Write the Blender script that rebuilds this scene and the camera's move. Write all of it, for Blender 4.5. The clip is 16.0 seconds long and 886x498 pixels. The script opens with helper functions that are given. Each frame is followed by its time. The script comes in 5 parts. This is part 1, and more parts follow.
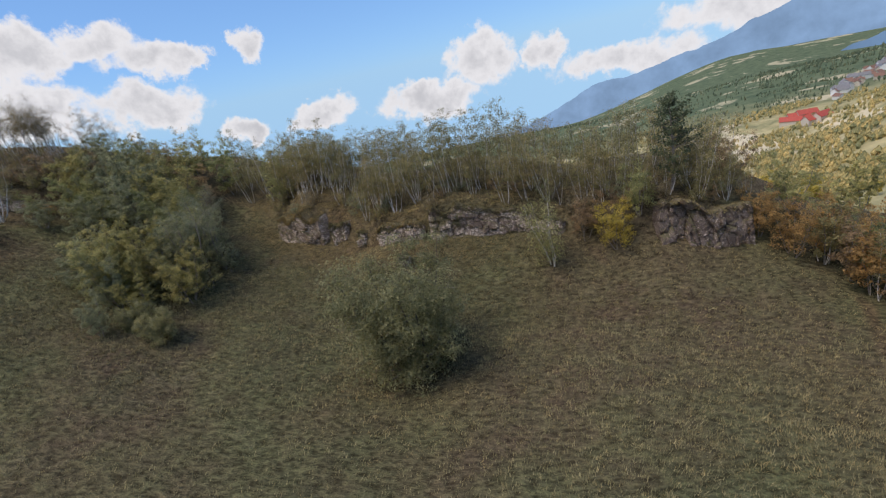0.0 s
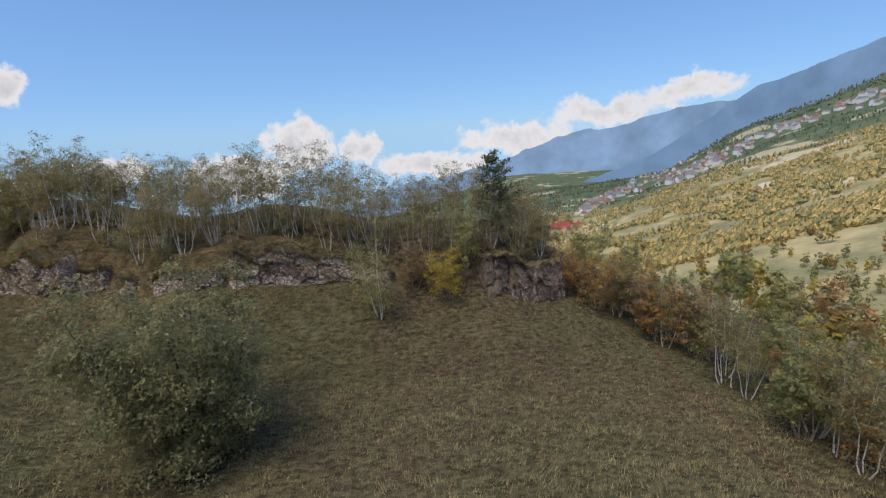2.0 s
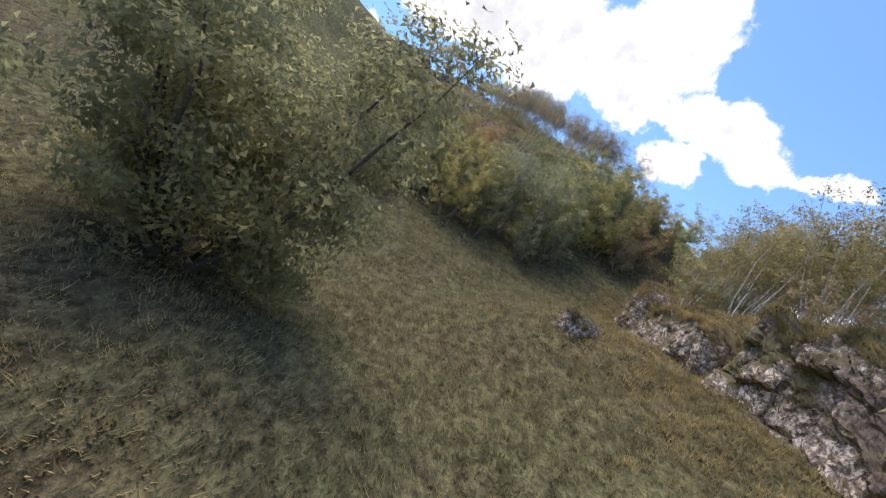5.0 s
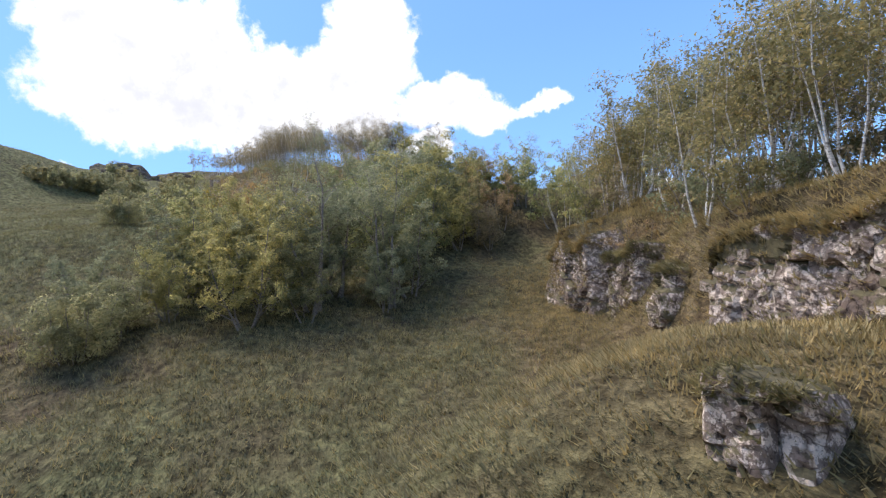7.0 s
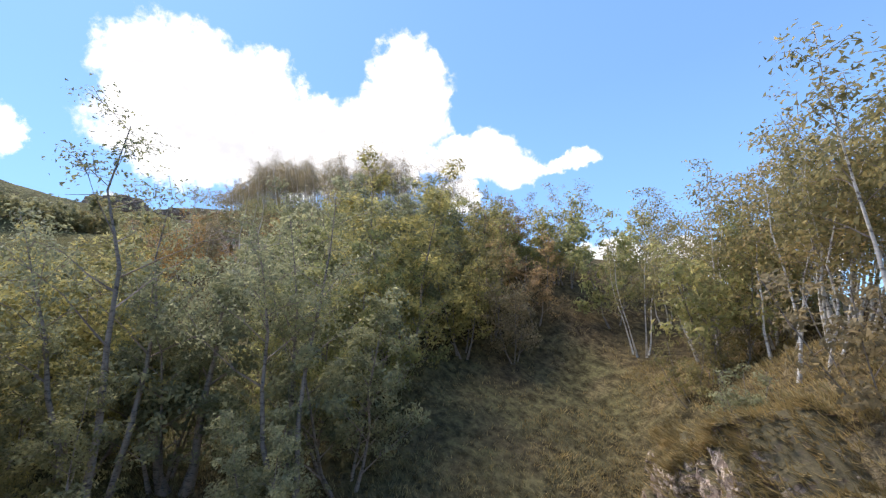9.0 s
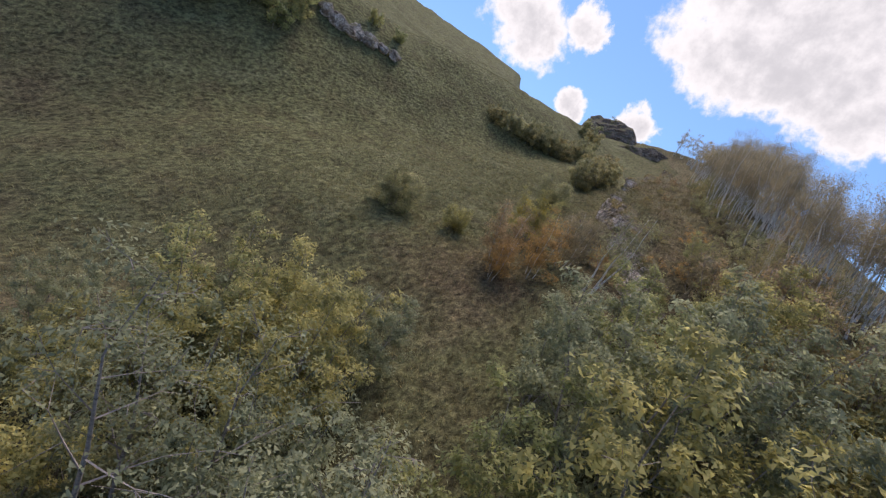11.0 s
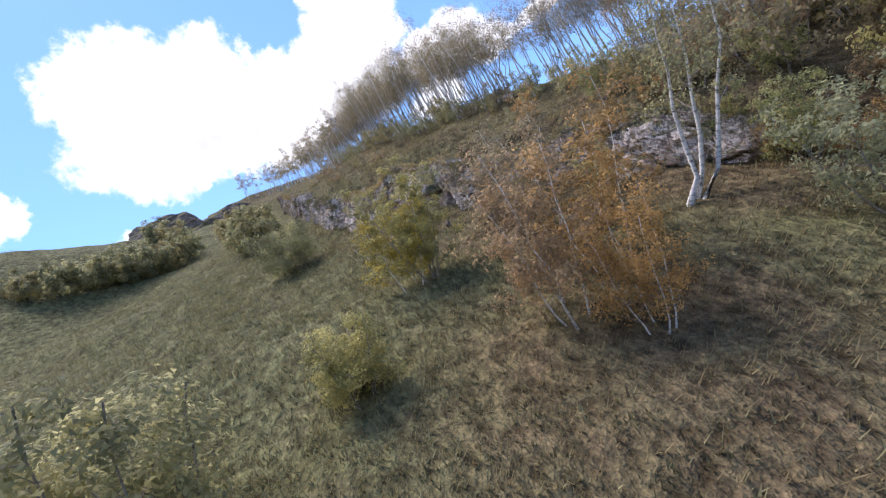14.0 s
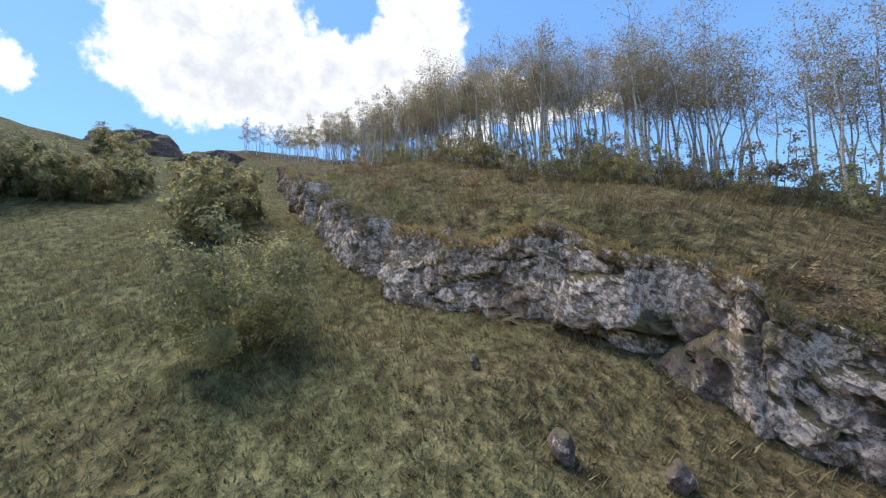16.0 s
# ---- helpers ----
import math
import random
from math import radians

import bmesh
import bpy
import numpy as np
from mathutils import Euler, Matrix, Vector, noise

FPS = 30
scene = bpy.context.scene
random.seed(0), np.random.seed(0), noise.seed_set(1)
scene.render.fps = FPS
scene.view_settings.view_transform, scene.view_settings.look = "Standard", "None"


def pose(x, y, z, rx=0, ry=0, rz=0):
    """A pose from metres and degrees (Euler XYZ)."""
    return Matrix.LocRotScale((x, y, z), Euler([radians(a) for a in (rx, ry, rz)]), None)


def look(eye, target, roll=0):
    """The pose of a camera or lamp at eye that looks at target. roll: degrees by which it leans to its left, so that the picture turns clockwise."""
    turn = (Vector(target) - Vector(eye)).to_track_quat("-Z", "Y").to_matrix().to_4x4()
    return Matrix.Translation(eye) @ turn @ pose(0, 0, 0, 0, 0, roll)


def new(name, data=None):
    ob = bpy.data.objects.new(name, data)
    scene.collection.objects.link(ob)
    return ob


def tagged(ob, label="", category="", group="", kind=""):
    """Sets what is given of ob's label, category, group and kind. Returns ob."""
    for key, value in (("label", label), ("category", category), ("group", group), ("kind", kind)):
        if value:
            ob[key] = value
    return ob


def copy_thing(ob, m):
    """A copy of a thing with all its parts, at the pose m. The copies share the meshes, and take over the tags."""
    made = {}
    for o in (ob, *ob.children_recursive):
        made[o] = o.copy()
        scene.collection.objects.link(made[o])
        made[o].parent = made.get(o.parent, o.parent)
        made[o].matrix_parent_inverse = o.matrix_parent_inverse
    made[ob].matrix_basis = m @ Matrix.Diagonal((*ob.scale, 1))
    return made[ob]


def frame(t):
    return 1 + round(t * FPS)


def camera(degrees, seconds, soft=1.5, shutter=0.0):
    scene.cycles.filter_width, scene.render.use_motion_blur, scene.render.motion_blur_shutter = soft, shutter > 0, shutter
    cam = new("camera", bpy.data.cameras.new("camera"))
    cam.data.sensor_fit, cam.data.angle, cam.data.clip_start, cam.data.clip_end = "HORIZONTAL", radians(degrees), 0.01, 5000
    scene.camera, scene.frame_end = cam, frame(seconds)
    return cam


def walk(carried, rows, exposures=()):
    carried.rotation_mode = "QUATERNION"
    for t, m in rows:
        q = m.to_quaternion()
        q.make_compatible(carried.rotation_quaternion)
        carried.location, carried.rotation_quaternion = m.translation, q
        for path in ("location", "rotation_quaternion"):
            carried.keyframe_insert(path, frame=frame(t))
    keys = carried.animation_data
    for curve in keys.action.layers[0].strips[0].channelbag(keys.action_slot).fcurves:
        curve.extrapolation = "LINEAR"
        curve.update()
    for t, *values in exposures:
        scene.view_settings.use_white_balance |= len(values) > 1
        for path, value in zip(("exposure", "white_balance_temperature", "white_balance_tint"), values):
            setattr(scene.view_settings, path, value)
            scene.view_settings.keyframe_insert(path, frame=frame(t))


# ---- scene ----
cam = camera(89, 16.0, soft=1.25, shutter=0.0)
PATH = [
    (0, (0.09, 0.18, -0.22), (-4.43, 23.09, -9.15), -12.8),
    (0.5, (-2.07, -1.14, -0.19), (-4.13, 22.10, -9.16), -8.4),
    (1, (-2.80, -1.03, -1.16), (-2.19, 22.24, -10.28), -4.5),
    (1.5, (-2.49, 0.88, -3.10), (2.68, 23.95, -11.20), -5.6),
    (2, (-1.33, 4.40, -5.24), (4.82, 27.94, -11.00), -3.2),
    (2.5, (1.09, 9.40, -7.49), (5.86, 33.30, -13.04), 1.4),
    (3, (4.25, 15.43, -10.04), (-1.52, 39.39, -14.26), 9.7),
    (3.5, (8.45, 24.60, -13.72), (-11.64, 39.33, -15.84), 17.4),
    (4, (9.50, 28.20, -15.28), (-14.38, 34.86, -18.48), 28.7),
    (4.5, (7.35, 33.16, -16.35), (-17.39, 36.14, -18.37), 33.6),
    (7, (-8.91, 36.80, -15.43), (-31.54, 47.13, -12.93), -6.2),
    (7.5, (-13.45, 38.19, -14.43), (-34.43, 51.46, -11.50), -15.4),
    (8, (-17.36, 39.93, -13.87), (-37.71, 53.82, -9.64), -13.8),
    (10.5, (-25.70, 47.71, -4.21), (-49.77, 41.02, -5.13), 24.1),
    (11, (-28.80, 47.60, -2.17), (-50.43, 35.75, -6.23), 27.6),
    (11.5, (-30.51, 46.90, -1.43), (-50.47, 32.97, -7.10), 31.4),
    (12, (-33.94, 44.28, -1.69), (-53.48, 30.02, -8.02), 30.2),
    (12.5, (-36.18, 41.87, -2.40), (-55.77, 26.97, -6.83), 24.7),
    (13, (-39.72, 38.55, -3.31), (-61.66, 26.67, -4.81), 7.1),
    (13.5, (-42.74, 35.00, -3.83), (-67.53, 31.83, -3.61), -11.1),
    (14, (-46.70, 31.99, -3.93), (-70.70, 38.97, -3.33), -24.7),
    (14.5, (-49.94, 30.47, -3.04), (-72.38, 41.24, -0.68), -17.2),
    (15, (-54.42, 30.30, -1.71), (-76.53, 41.60, 1.23), -15.2),
    (15.5, (-58.16, 30.67, -0.62), (-80.24, 42.12, 1.94), -12.1),
    (16, (-62.19, 32.04, 0.57), (-85.52, 40.72, 2.88), -0.9),
]
walk(cam, [(t, look(eye, target, roll)) for t, eye, target, roll in PATH],
     exposures=[(0, -0.22, 6400, 14), (2.5, -0.26, 6500, 14), (3.5, 0.12, 6600, 14), (4.5, 0.40, 6500, 15), (7, 0.52, 6300, 14), (8, 0.6, 6400, 12), (10.5, 0.5, 6700, 19), (11, 0.1, 6600, 19), (11.5, 0.1, 6600, 21), (12, 0.3, 6600, 23), (12.5, 0.58, 6450, 26), (13, 0.64, 6150, 25), (13.5, 0.62, 6050, 22), (14, 0.62, 6150, 20), (15, 0.46, 6250, 13), (16, 0.36, 6200, 11)])

# ---- light: sun behind broken cloud, blue autumn sky ----
SUN_AZ, SUN_EL = 122.0, 63.0      # degrees to the left of +y, and up


def az_el(az, el):
    a, e = radians(az), radians(el)
    return Vector((-math.sin(a) * math.cos(e), math.cos(a) * math.cos(e), math.sin(e)))


sun = new("sun", bpy.data.lights.new("sun", "SUN"))
sun.data.energy, sun.data.angle, sun.data.color = 3.7, radians(35), (1.0, 0.92, 0.8)
sun.matrix_world = look(az_el(SUN_AZ, SUN_EL) * 300, (0, 0, 0))

# cumulus lobes: azimuth to the left, elevation, half width, half height (degrees), brightness
CLOUDS = [
    (46, 9.5, 3.6, 3.0, 1), (48.5, 4.4, 6, 2.4, 1), (39, 2.5, 6.2, 2.7, 1), (37, 7.2, 5.5, 1.7, .8), (27.3, 7.4, 2.4, 2.0, .95), (21.7, -1.7, 4.6, 2.2, 1), (30.3, -1.5, 2.0, 1.6, 1),
    (50, 8, 4.5, 3.2, 1), (40.2, 9.6, 4.2, 2.2, .9), (33.4, 6.6, 2.2, 1.6, .9), (1.9, 0.8, 4.4, 3.4, 1), (-5.1, -0.4, 2.5, 2.2, 1), (9, -2.9, 7, 2.2, 1), (-13.4, -3.0, 8.6, 2.0, .8),
    (-24.5, 0.2, 7.5, 2.4, .75), (-34, 2.5, 6, 2.0, .75), (-43, 4.0, 6, 1.5, .65),
    (98, 28, 9.5, 7.0, 1), (99, 24, 10, 5.5, 1), (90.5, 25, 8, 6.5, 1), (91, 30, 5.5, 4.5, 1), (72, 31.5, 6.6, 6.0, 1), (74.5, 27.5, 8, 5.0, 1), (82, 25.5, 9, 4.5, 1), (87, 21.5, 7, 4.0, 1),
    (93, 22, 8, 3.2, 1), (74, 22.5, 6, 2.8, 1), (63.5, 23.4, 7, 3.6, 1), (57.5, 21.4, 4, 2.4, .9), (51, 21.4, 3.4, 1.5, .8), (104, 30, 6, 5, 1), (66, 18, 4, 2.2, .8),
    (113.2, 13.2, 2.4, 2.0, 1), (105, 14, 3.2, 1.9, 1), (115.5, 20.5, 2.6, 3.0, 1), (122.5, 19.0, 6, 4.6, 1), (134.4, 27, 8, 4.6, 1), (141, 28, 7, 5.5, 1), (136, 18.2, 2.4, 1.1, 1), (128, 28, 4, 3, .9),
    (165, 22, 12, 6, 1), (200, 14, 16, 6, 1), (240, 18, 14, 6, .9), (285, 12, 16, 5, .9),
]


def sky_world():
    world = bpy.data.worlds.new("autumn_sky")
    scene.world = world
    world.use_nodes = True
    nt = world.node_tree
    nt.nodes.clear()
    N, L = nt.nodes.new, nt.links.new

    def put(socket, v):
        if isinstance(v, bpy.types.NodeSocket):
            L(v, socket)
        else:
            socket.default_value = v

    def m(op, a, b=0.0, c=0.0, clamp=False):
        n = N("ShaderNodeMath")
        n.operation, n.use_clamp = op, clamp
        for s, v in zip(n.inputs, (a, b, c)):
            put(s, v)
        return n.outputs[0]

    out, bg = N("ShaderNodeOutputWorld"), N("ShaderNodeBackground")
    sky = N("ShaderNodeTexSky")
    sky.sky_type, sky.sun_disc = "NISHITA", False
    sky.sun_elevation, sky.sun_rotation = radians(SUN_EL), radians(-SUN_AZ)
    sky.altitude, sky.air_density, sky.dust_density, sky.ozone_density = 900, 1.0, 0.6, 1.6
    tc = N("ShaderNodeTexCoord")
    sep = N("ShaderNodeSeparateXYZ")
    L(tc.outputs["Generated"], sep.inputs[0])
    x, y, z = sep.outputs
    az = m("MULTIPLY", m("ARCTAN2", m("MULTIPLY", x, -1.0), y), 57.29578)
    el = m("MULTIPLY", m("ARCSINE", z), 57.29578)
    # ragged edges: the direction is shifted by noise before the lobes are met
    nz = N("ShaderNodeTexNoise")
    nz.inputs["Scale"].default_value, nz.inputs["Detail"].default_value, nz.inputs["Roughness"].default_value = 9.0, 9.0, 0.62
    L(tc.outputs["Generated"], nz.inputs["Vector"])
    nsep = N("ShaderNodeSeparateColor")
    L(nz.outputs["Color"], nsep.inputs[0])
    azw = m("ADD", az, m("MULTIPLY", m("SUBTRACT", nsep.outputs[0], 0.5), 9.0))
    elw = m("ADD", el, m("MULTIPLY", m("SUBTRACT", nsep.outputs[1], 0.5), 7.5))
    dens, lit = None, None
    for a, e, w, h, b in CLOUDS:
        da = m("SUBTRACT", azw, a)
        da = m("SUBTRACT", m("PINGPONG", m("ADD", m("ABSOLUTE", da), 0.0), 180.0), 0.0)
        de = m("SUBTRACT", elw, e)
        q = m("ADD", m("POWER", m("DIVIDE", da, w), 2.0), m("POWER", m("DIVIDE", de, h), 2.0))
        d = m("MULTIPLY", m("SUBTRACT", 1.0, q), b)
        dens = d if dens is None else m("SMOOTH_MAX", dens, d, 0.25)
    nz2 = N("ShaderNodeTexNoise")
    nz2.inputs["Scale"].default_value, nz2.inputs["Detail"].default_value, nz2.inputs["Roughness"].default_value = 28.0, 8.0, 0.6
    L(tc.outputs["Generated"], nz2.inputs["Vector"])
    dens = m("ADD", dens, m("MULTIPLY", m("SUBTRACT", nz2.outputs["Fac"], 0.5), 1.7))
    cov = N("ShaderNodeMapRange")
    cov.interpolation_type = "SMOOTHSTEP"
    L(dens, cov.inputs[0])
    cov.inputs[1].default_value, cov.inputs[2].default_value = -0.12, 0.5
    # thick middles are a little greyer than the rims
    core = N("ShaderNodeMapRange")
    core.interpolation_type = "SMOOTHERSTEP"
    L(m("ADD", dens, m("MULTIPLY", m("SUBTRACT", nz.outputs["Fac"], 0.5), 1.0)), core.inputs[0])
    core.inputs[1].default_value, core.inputs[2].default_value = 0.2, 1.5
    white = N("ShaderNodeMix")
    white.data_type = "RGBA"
    L(core.outputs[0], white.inputs[0])
    white.inputs[6].default_value, white.inputs[7].default_value = (1.0, 1.0, 1.0, 1), (0.66, 0.67, 0.69, 1)
    # haze near the horizon
    skyc = N("ShaderNodeMix")
    skyc.data_type = "RGBA"
    hz = N("ShaderNodeMapRange")
    L(m("MAXIMUM", el, 0.0), hz.inputs[0])
    hz.inputs[1].default_value, hz.inputs[2].default_value, hz.inputs[3].default_value, hz.inputs[4].default_value = 0.0, 30.0, 0.55, 0.3
    sc = N("ShaderNodeMix")
    sc.data_type, sc.blend_type = "RGBA", "MULTIPLY"
    sc.inputs[0].default_value = 1.0
    vm = N("ShaderNodeCombineXYZ")
    L(x, vm.inputs[0]), L(y, vm.inputs[1]), L(m("MAXIMUM", z, 0.03), vm.inputs[2])
    L(vm.outputs[0], sky.inputs[0])
    L(sky.outputs[0], sc.inputs[6])
    sc.inputs[7].default_value = (0.112, 0.148, 0.188, 1)
    L(hz.outputs[0], skyc.inputs[0])
    L(sc.outputs[2], skyc.inputs[6])
    skyc.inputs[7].default_value = (0.3, 0.58, 1.0, 1)
    fin = N("ShaderNodeMix")
    fin.data_type = "RGBA"
    L(cov.outputs[0], fin.inputs[0])
    L(skyc.outputs[2], fin.inputs[6])
    L(white.outputs[2], fin.inputs[7])
    L(fin.outputs[2], bg.inputs[0])
    bg.inputs[1].default_value = 0.95
    L(bg.outputs[0], out.inputs[0])


sky_world()

# ---- materials ----
def material(name):
    mat = bpy.data.materials.new(name)
    mat.use_nodes = True
    nt = mat.node_tree
    return mat, nt, nt.nodes["Principled BSDF"], nt.nodes["Material Output"]


def noise_node(nt, scale, detail=5.0, rough=0.6, coord=None, kind="ShaderNodeTexNoise"):
    n = nt.nodes.new(kind)
    n.inputs["Scale"].default_value = scale
    if kind == "ShaderNodeTexNoise":
        n.inputs["Detail"].default_value, n.inputs["Roughness"].default_value = detail, rough
    if coord is not None:
        nt.links.new(coord, n.inputs["Vector"])
    return n


def ramp(nt, fac, stops):
    r = nt.nodes.new("ShaderNodeValToRGB")
    while len(r.color_ramp.elements) < len(stops):
        r.color_ramp.elements.new(0.5)
    for e, (p, c) in zip(r.color_ramp.elements, stops):
        e.position, e.color = p, (*c, 1)
    nt.links.new(fac, r.inputs[0])
    return r.outputs[0]


def mix(nt, fac, a, b, blend="MIX"):
    n = nt.nodes.new("ShaderNodeMix")
    n.data_type, n.blend_type = "RGBA", blend
    for s, v in ((n.inputs[0], fac), (n.inputs[6], a), (n.inputs[7], b)):
        if isinstance(v, bpy.types.NodeSocket):
            nt.links.new(v, s)
        else:
            s.default_value = v if not isinstance(v, tuple) else (*v, 1)
    return n.outputs[2]


def bump(nt, bsdf, height, strength, dist):
    b = nt.nodes.new("ShaderNodeBump")
    b.inputs["Strength"].default_value, b.inputs["Distance"].default_value = strength, dist
    nt.links.new(height, b.inputs["Height"])
    nt.links.new(b.outputs[0], bsdf.inputs["Normal"])


def leaf_mat(name, stops, trans=0.45, rough=0.6):
    mat, nt, p, out = material(name)
    g = nt.nodes.new("ShaderNodeNewGeometry")
    oi = nt.nodes.new("ShaderNodeObjectInfo")
    add = nt.nodes.new("ShaderNodeMath")
    add.operation = "MULTIPLY_ADD"
    nt.links.new(oi.outputs["Random"], add.inputs[0])
    add.inputs[1].default_value = 0.36
    sub = nt.nodes.new("ShaderNodeMath")
    sub.operation = "MULTIPLY_ADD"
    nt.links.new(g.outputs["Random Per Island"], sub.inputs[0])
    sub.inputs[1].default_value, sub.inputs[2].default_value = 0.5, 0.07
    nt.links.new(sub.outputs[0], add.inputs[2])
    col = ramp(nt, add.outputs[0], stops)
    tc = nt.nodes.new("ShaderNodeTexCoord").outputs["Object"]
    spray = noise_node(nt, 1.5, 3, 0.6, tc)
    col = mix(nt, 1.0, col, ramp(nt, spray.outputs["Fac"], [(0.34, (0.6, 0.62, 0.6)), (0.5, (1.05, 1.05, 1.02)), (0.66, (1.55, 1.48, 1.38))]), "MULTIPLY")
    nt.links.new(col, p.inputs["Base Color"])
    p.inputs["Roughness"].default_value = rough
    p.inputs["Specular IOR Level"].default_value = 0.25
    tr = nt.nodes.new("ShaderNodeBsdfTranslucent")
    nt.links.new(col, tr.inputs[0])
    ms = nt.nodes.new("ShaderNodeMixShader")
    ms.inputs[0].default_value = trans
    nt.links.new(p.outputs[0], ms.inputs[1])
    nt.links.new(tr.outputs[0], ms.inputs[2])
    nt.links.new(ms.outputs[0], out.inputs[0])
    return mat


def ground_mat():
    mat, nt, p, out = material("meadow_ground")
    tc = nt.nodes.new("ShaderNodeTexCoord").outputs["Object"]
    big = noise_node(nt, 0.06, 4, 0.6, tc)
    mid = noise_node(nt, 0.32, 5, 0.65, tc)
    lie = nt.nodes.new("ShaderNodeMapping")
    lie.inputs["Scale"].default_value = (0.75, 1.3, 1.0)          # lodged grass lies in streaks along the slope
    nt.links.new(tc, lie.inputs[0])
    tuft = noise_node(nt, 2.4, 4, 0.65, lie.outputs[0])
    fine = noise_node(nt, 9.0, 5, 0.75, tc)
    a = ramp(nt, mid.outputs["Fac"], [(0.32, (0.084, 0.062, 0.041)), (0.45, (0.106, 0.090, 0.051)), (0.58, (0.098, 0.097, 0.049)), (0.72, (0.144, 0.129, 0.076))])
    b = ramp(nt, big.outputs["Fac"], [(0.38, (0.113, 0.080, 0.053)), (0.5, (0.109, 0.097, 0.051)), (0.64, (0.090, 0.095, 0.047))])
    c = mix(nt, 0.5, a, b)
    lush = nt.nodes.new("ShaderNodeAttribute")
    lush.attribute_name = "lush"
    c = mix(nt, lush.outputs["Fac"], c, ramp(nt, mid.outputs["Fac"], [(0.34, (0.107, 0.095, 0.048)), (0.5, (0.123, 0.120, 0.056)), (0.7, (0.165, 0.156, 0.082))]))
    # dry bent grass along the rocks, where the soil is thin
    at = nt.nodes.new("ShaderNodeAttribute")
    at.attribute_name = "dry"
    dn = nt.nodes.new("ShaderNodeMath")
    dn.operation, dn.use_clamp = "MULTIPLY_ADD", True
    nt.links.new(mid.outputs["Fac"], dn.inputs[0])
    dn.inputs[1].default_value = 2.4
    sh = nt.nodes.new("ShaderNodeMath")
    sh.operation = "MULTIPLY_ADD"
    nt.links.new(at.outputs["Fac"], sh.inputs[0])
    sh.inputs[1].default_value, sh.inputs[2].default_value = 1.7, -1.95
    nt.links.new(sh.outputs[0], dn.inputs[2])
    c = mix(nt, dn.outputs[0], c, ramp(nt, fine.outputs["Fac"], [(0.35, (0.09, 0.066, 0.04)), (0.6, (0.142, 0.106, 0.06))]))
    # tuft shading: pale tops, and the shade between tussocks put into the colour
    c = mix(nt, 1.0, c, ramp(nt, tuft.outputs["Fac"], [(0.36, (0.45, 0.42, 0.39)), (0.5, (0.97, 0.95, 0.93)), (0.62, (1.52, 1.49, 1.4))]), "MULTIPLY")
    c = mix(nt, 0.6, c, ramp(nt, fine.outputs["Fac"], [(0.3, (0.5, 0.48, 0.45)), (0.5, (0.95, 0.95, 0.93)), (0.7, (1.45, 1.42, 1.32))]), "MULTIPLY")
    # steep ground shows earth and stone
    g = nt.nodes.new("ShaderNodeNewGeometry")
    sp = nt.nodes.new("ShaderNodeSeparateXYZ")
    nt.links.new(g.outputs["True Normal"], sp.inputs[0])
    st = nt.nodes.new("ShaderNodeMapRange")
    nt.links.new(sp.outputs[2], st.inputs[0])
    st.inputs[1].default_value, st.inputs[2].default_value, st.inputs[3].default_value, st.inputs[4].default_value = 0.15, 0.35, 1.0, 0.0
    earth = ramp(nt, fine.outputs["Fac"], [(0.3, (0.09, 0.075, 0.05)), (0.6, (0.2, 0.165, 0.11)), (0.75, (0.3, 0.26, 0.2))])
    c = mix(nt, st.outputs[0], c, earth)
    nt.links.new(c, p.inputs["Base Color"])
    p.inputs["Roughness"].default_value = 0.95
    p.inputs["Specular IOR Level"].default_value = 0.1
    bump(nt, p, tuft.outputs["Fac"], 1.0, 0.35)
    return mat


def far_mat():
    """Woods and hay meadows of the valley."""
    mat, nt, p, out = material("valley_land")
    tc = nt.nodes.new("ShaderNodeTexCoord").outputs["Object"]
    big = noise_node(nt, 0.0045, 6, 0.6, tc)
    mid = noise_node(nt, 0.03, 6, 0.7, tc)
    # woods and fields are paler than life: the valley's sunlight is in the colour
    wood = ramp(nt, mid.outputs["Fac"], [(0.3, (0.17, 0.17, 0.09)), (0.45, (0.3, 0.27, 0.14)), (0.6, (0.46, 0.38, 0.2)), (0.8, (0.56, 0.45, 0.25))])
    field = ramp(nt, mid.outputs["Fac"], [(0.3, (0.5, 0.43, 0.28)), (0.7, (0.66, 0.55, 0.38))])
    sel = ramp(nt, big.outputs["Fac"], [(0.575, (0, 0, 0)), (0.595, (1, 1, 1))])
    c = mix(nt, sel, wood, field)
    # past the first slope the woods are evergreen
    ln = nt.nodes.new("ShaderNodeVectorMath")
    ln.operation = "LENGTH"
    nt.links.new(tc, ln.inputs[0])
    away = nt.nodes.new("ShaderNodeMapRange")
    nt.links.new(ln.outputs["Value"], away.inputs[0])
    away.inputs[1].default_value, away.inputs[2].default_value = 820.0, 1150.0
    c = mix(nt, away.outputs[0], c, mix(nt, sel, ramp(nt, mid.outputs["Fac"], [(0.35, (0.075, 0.105, 0.065)), (0.65, (0.15, 0.175, 0.1))]), mix(nt, 0.45, field, (0.2, 0.2, 0.11))))
    nt.links.new(c, p.inputs["Base Color"])
    p.inputs["Roughness"].default_value = 1.0
    p.inputs["Specular IOR Level"].default_value = 0.0
    return mat


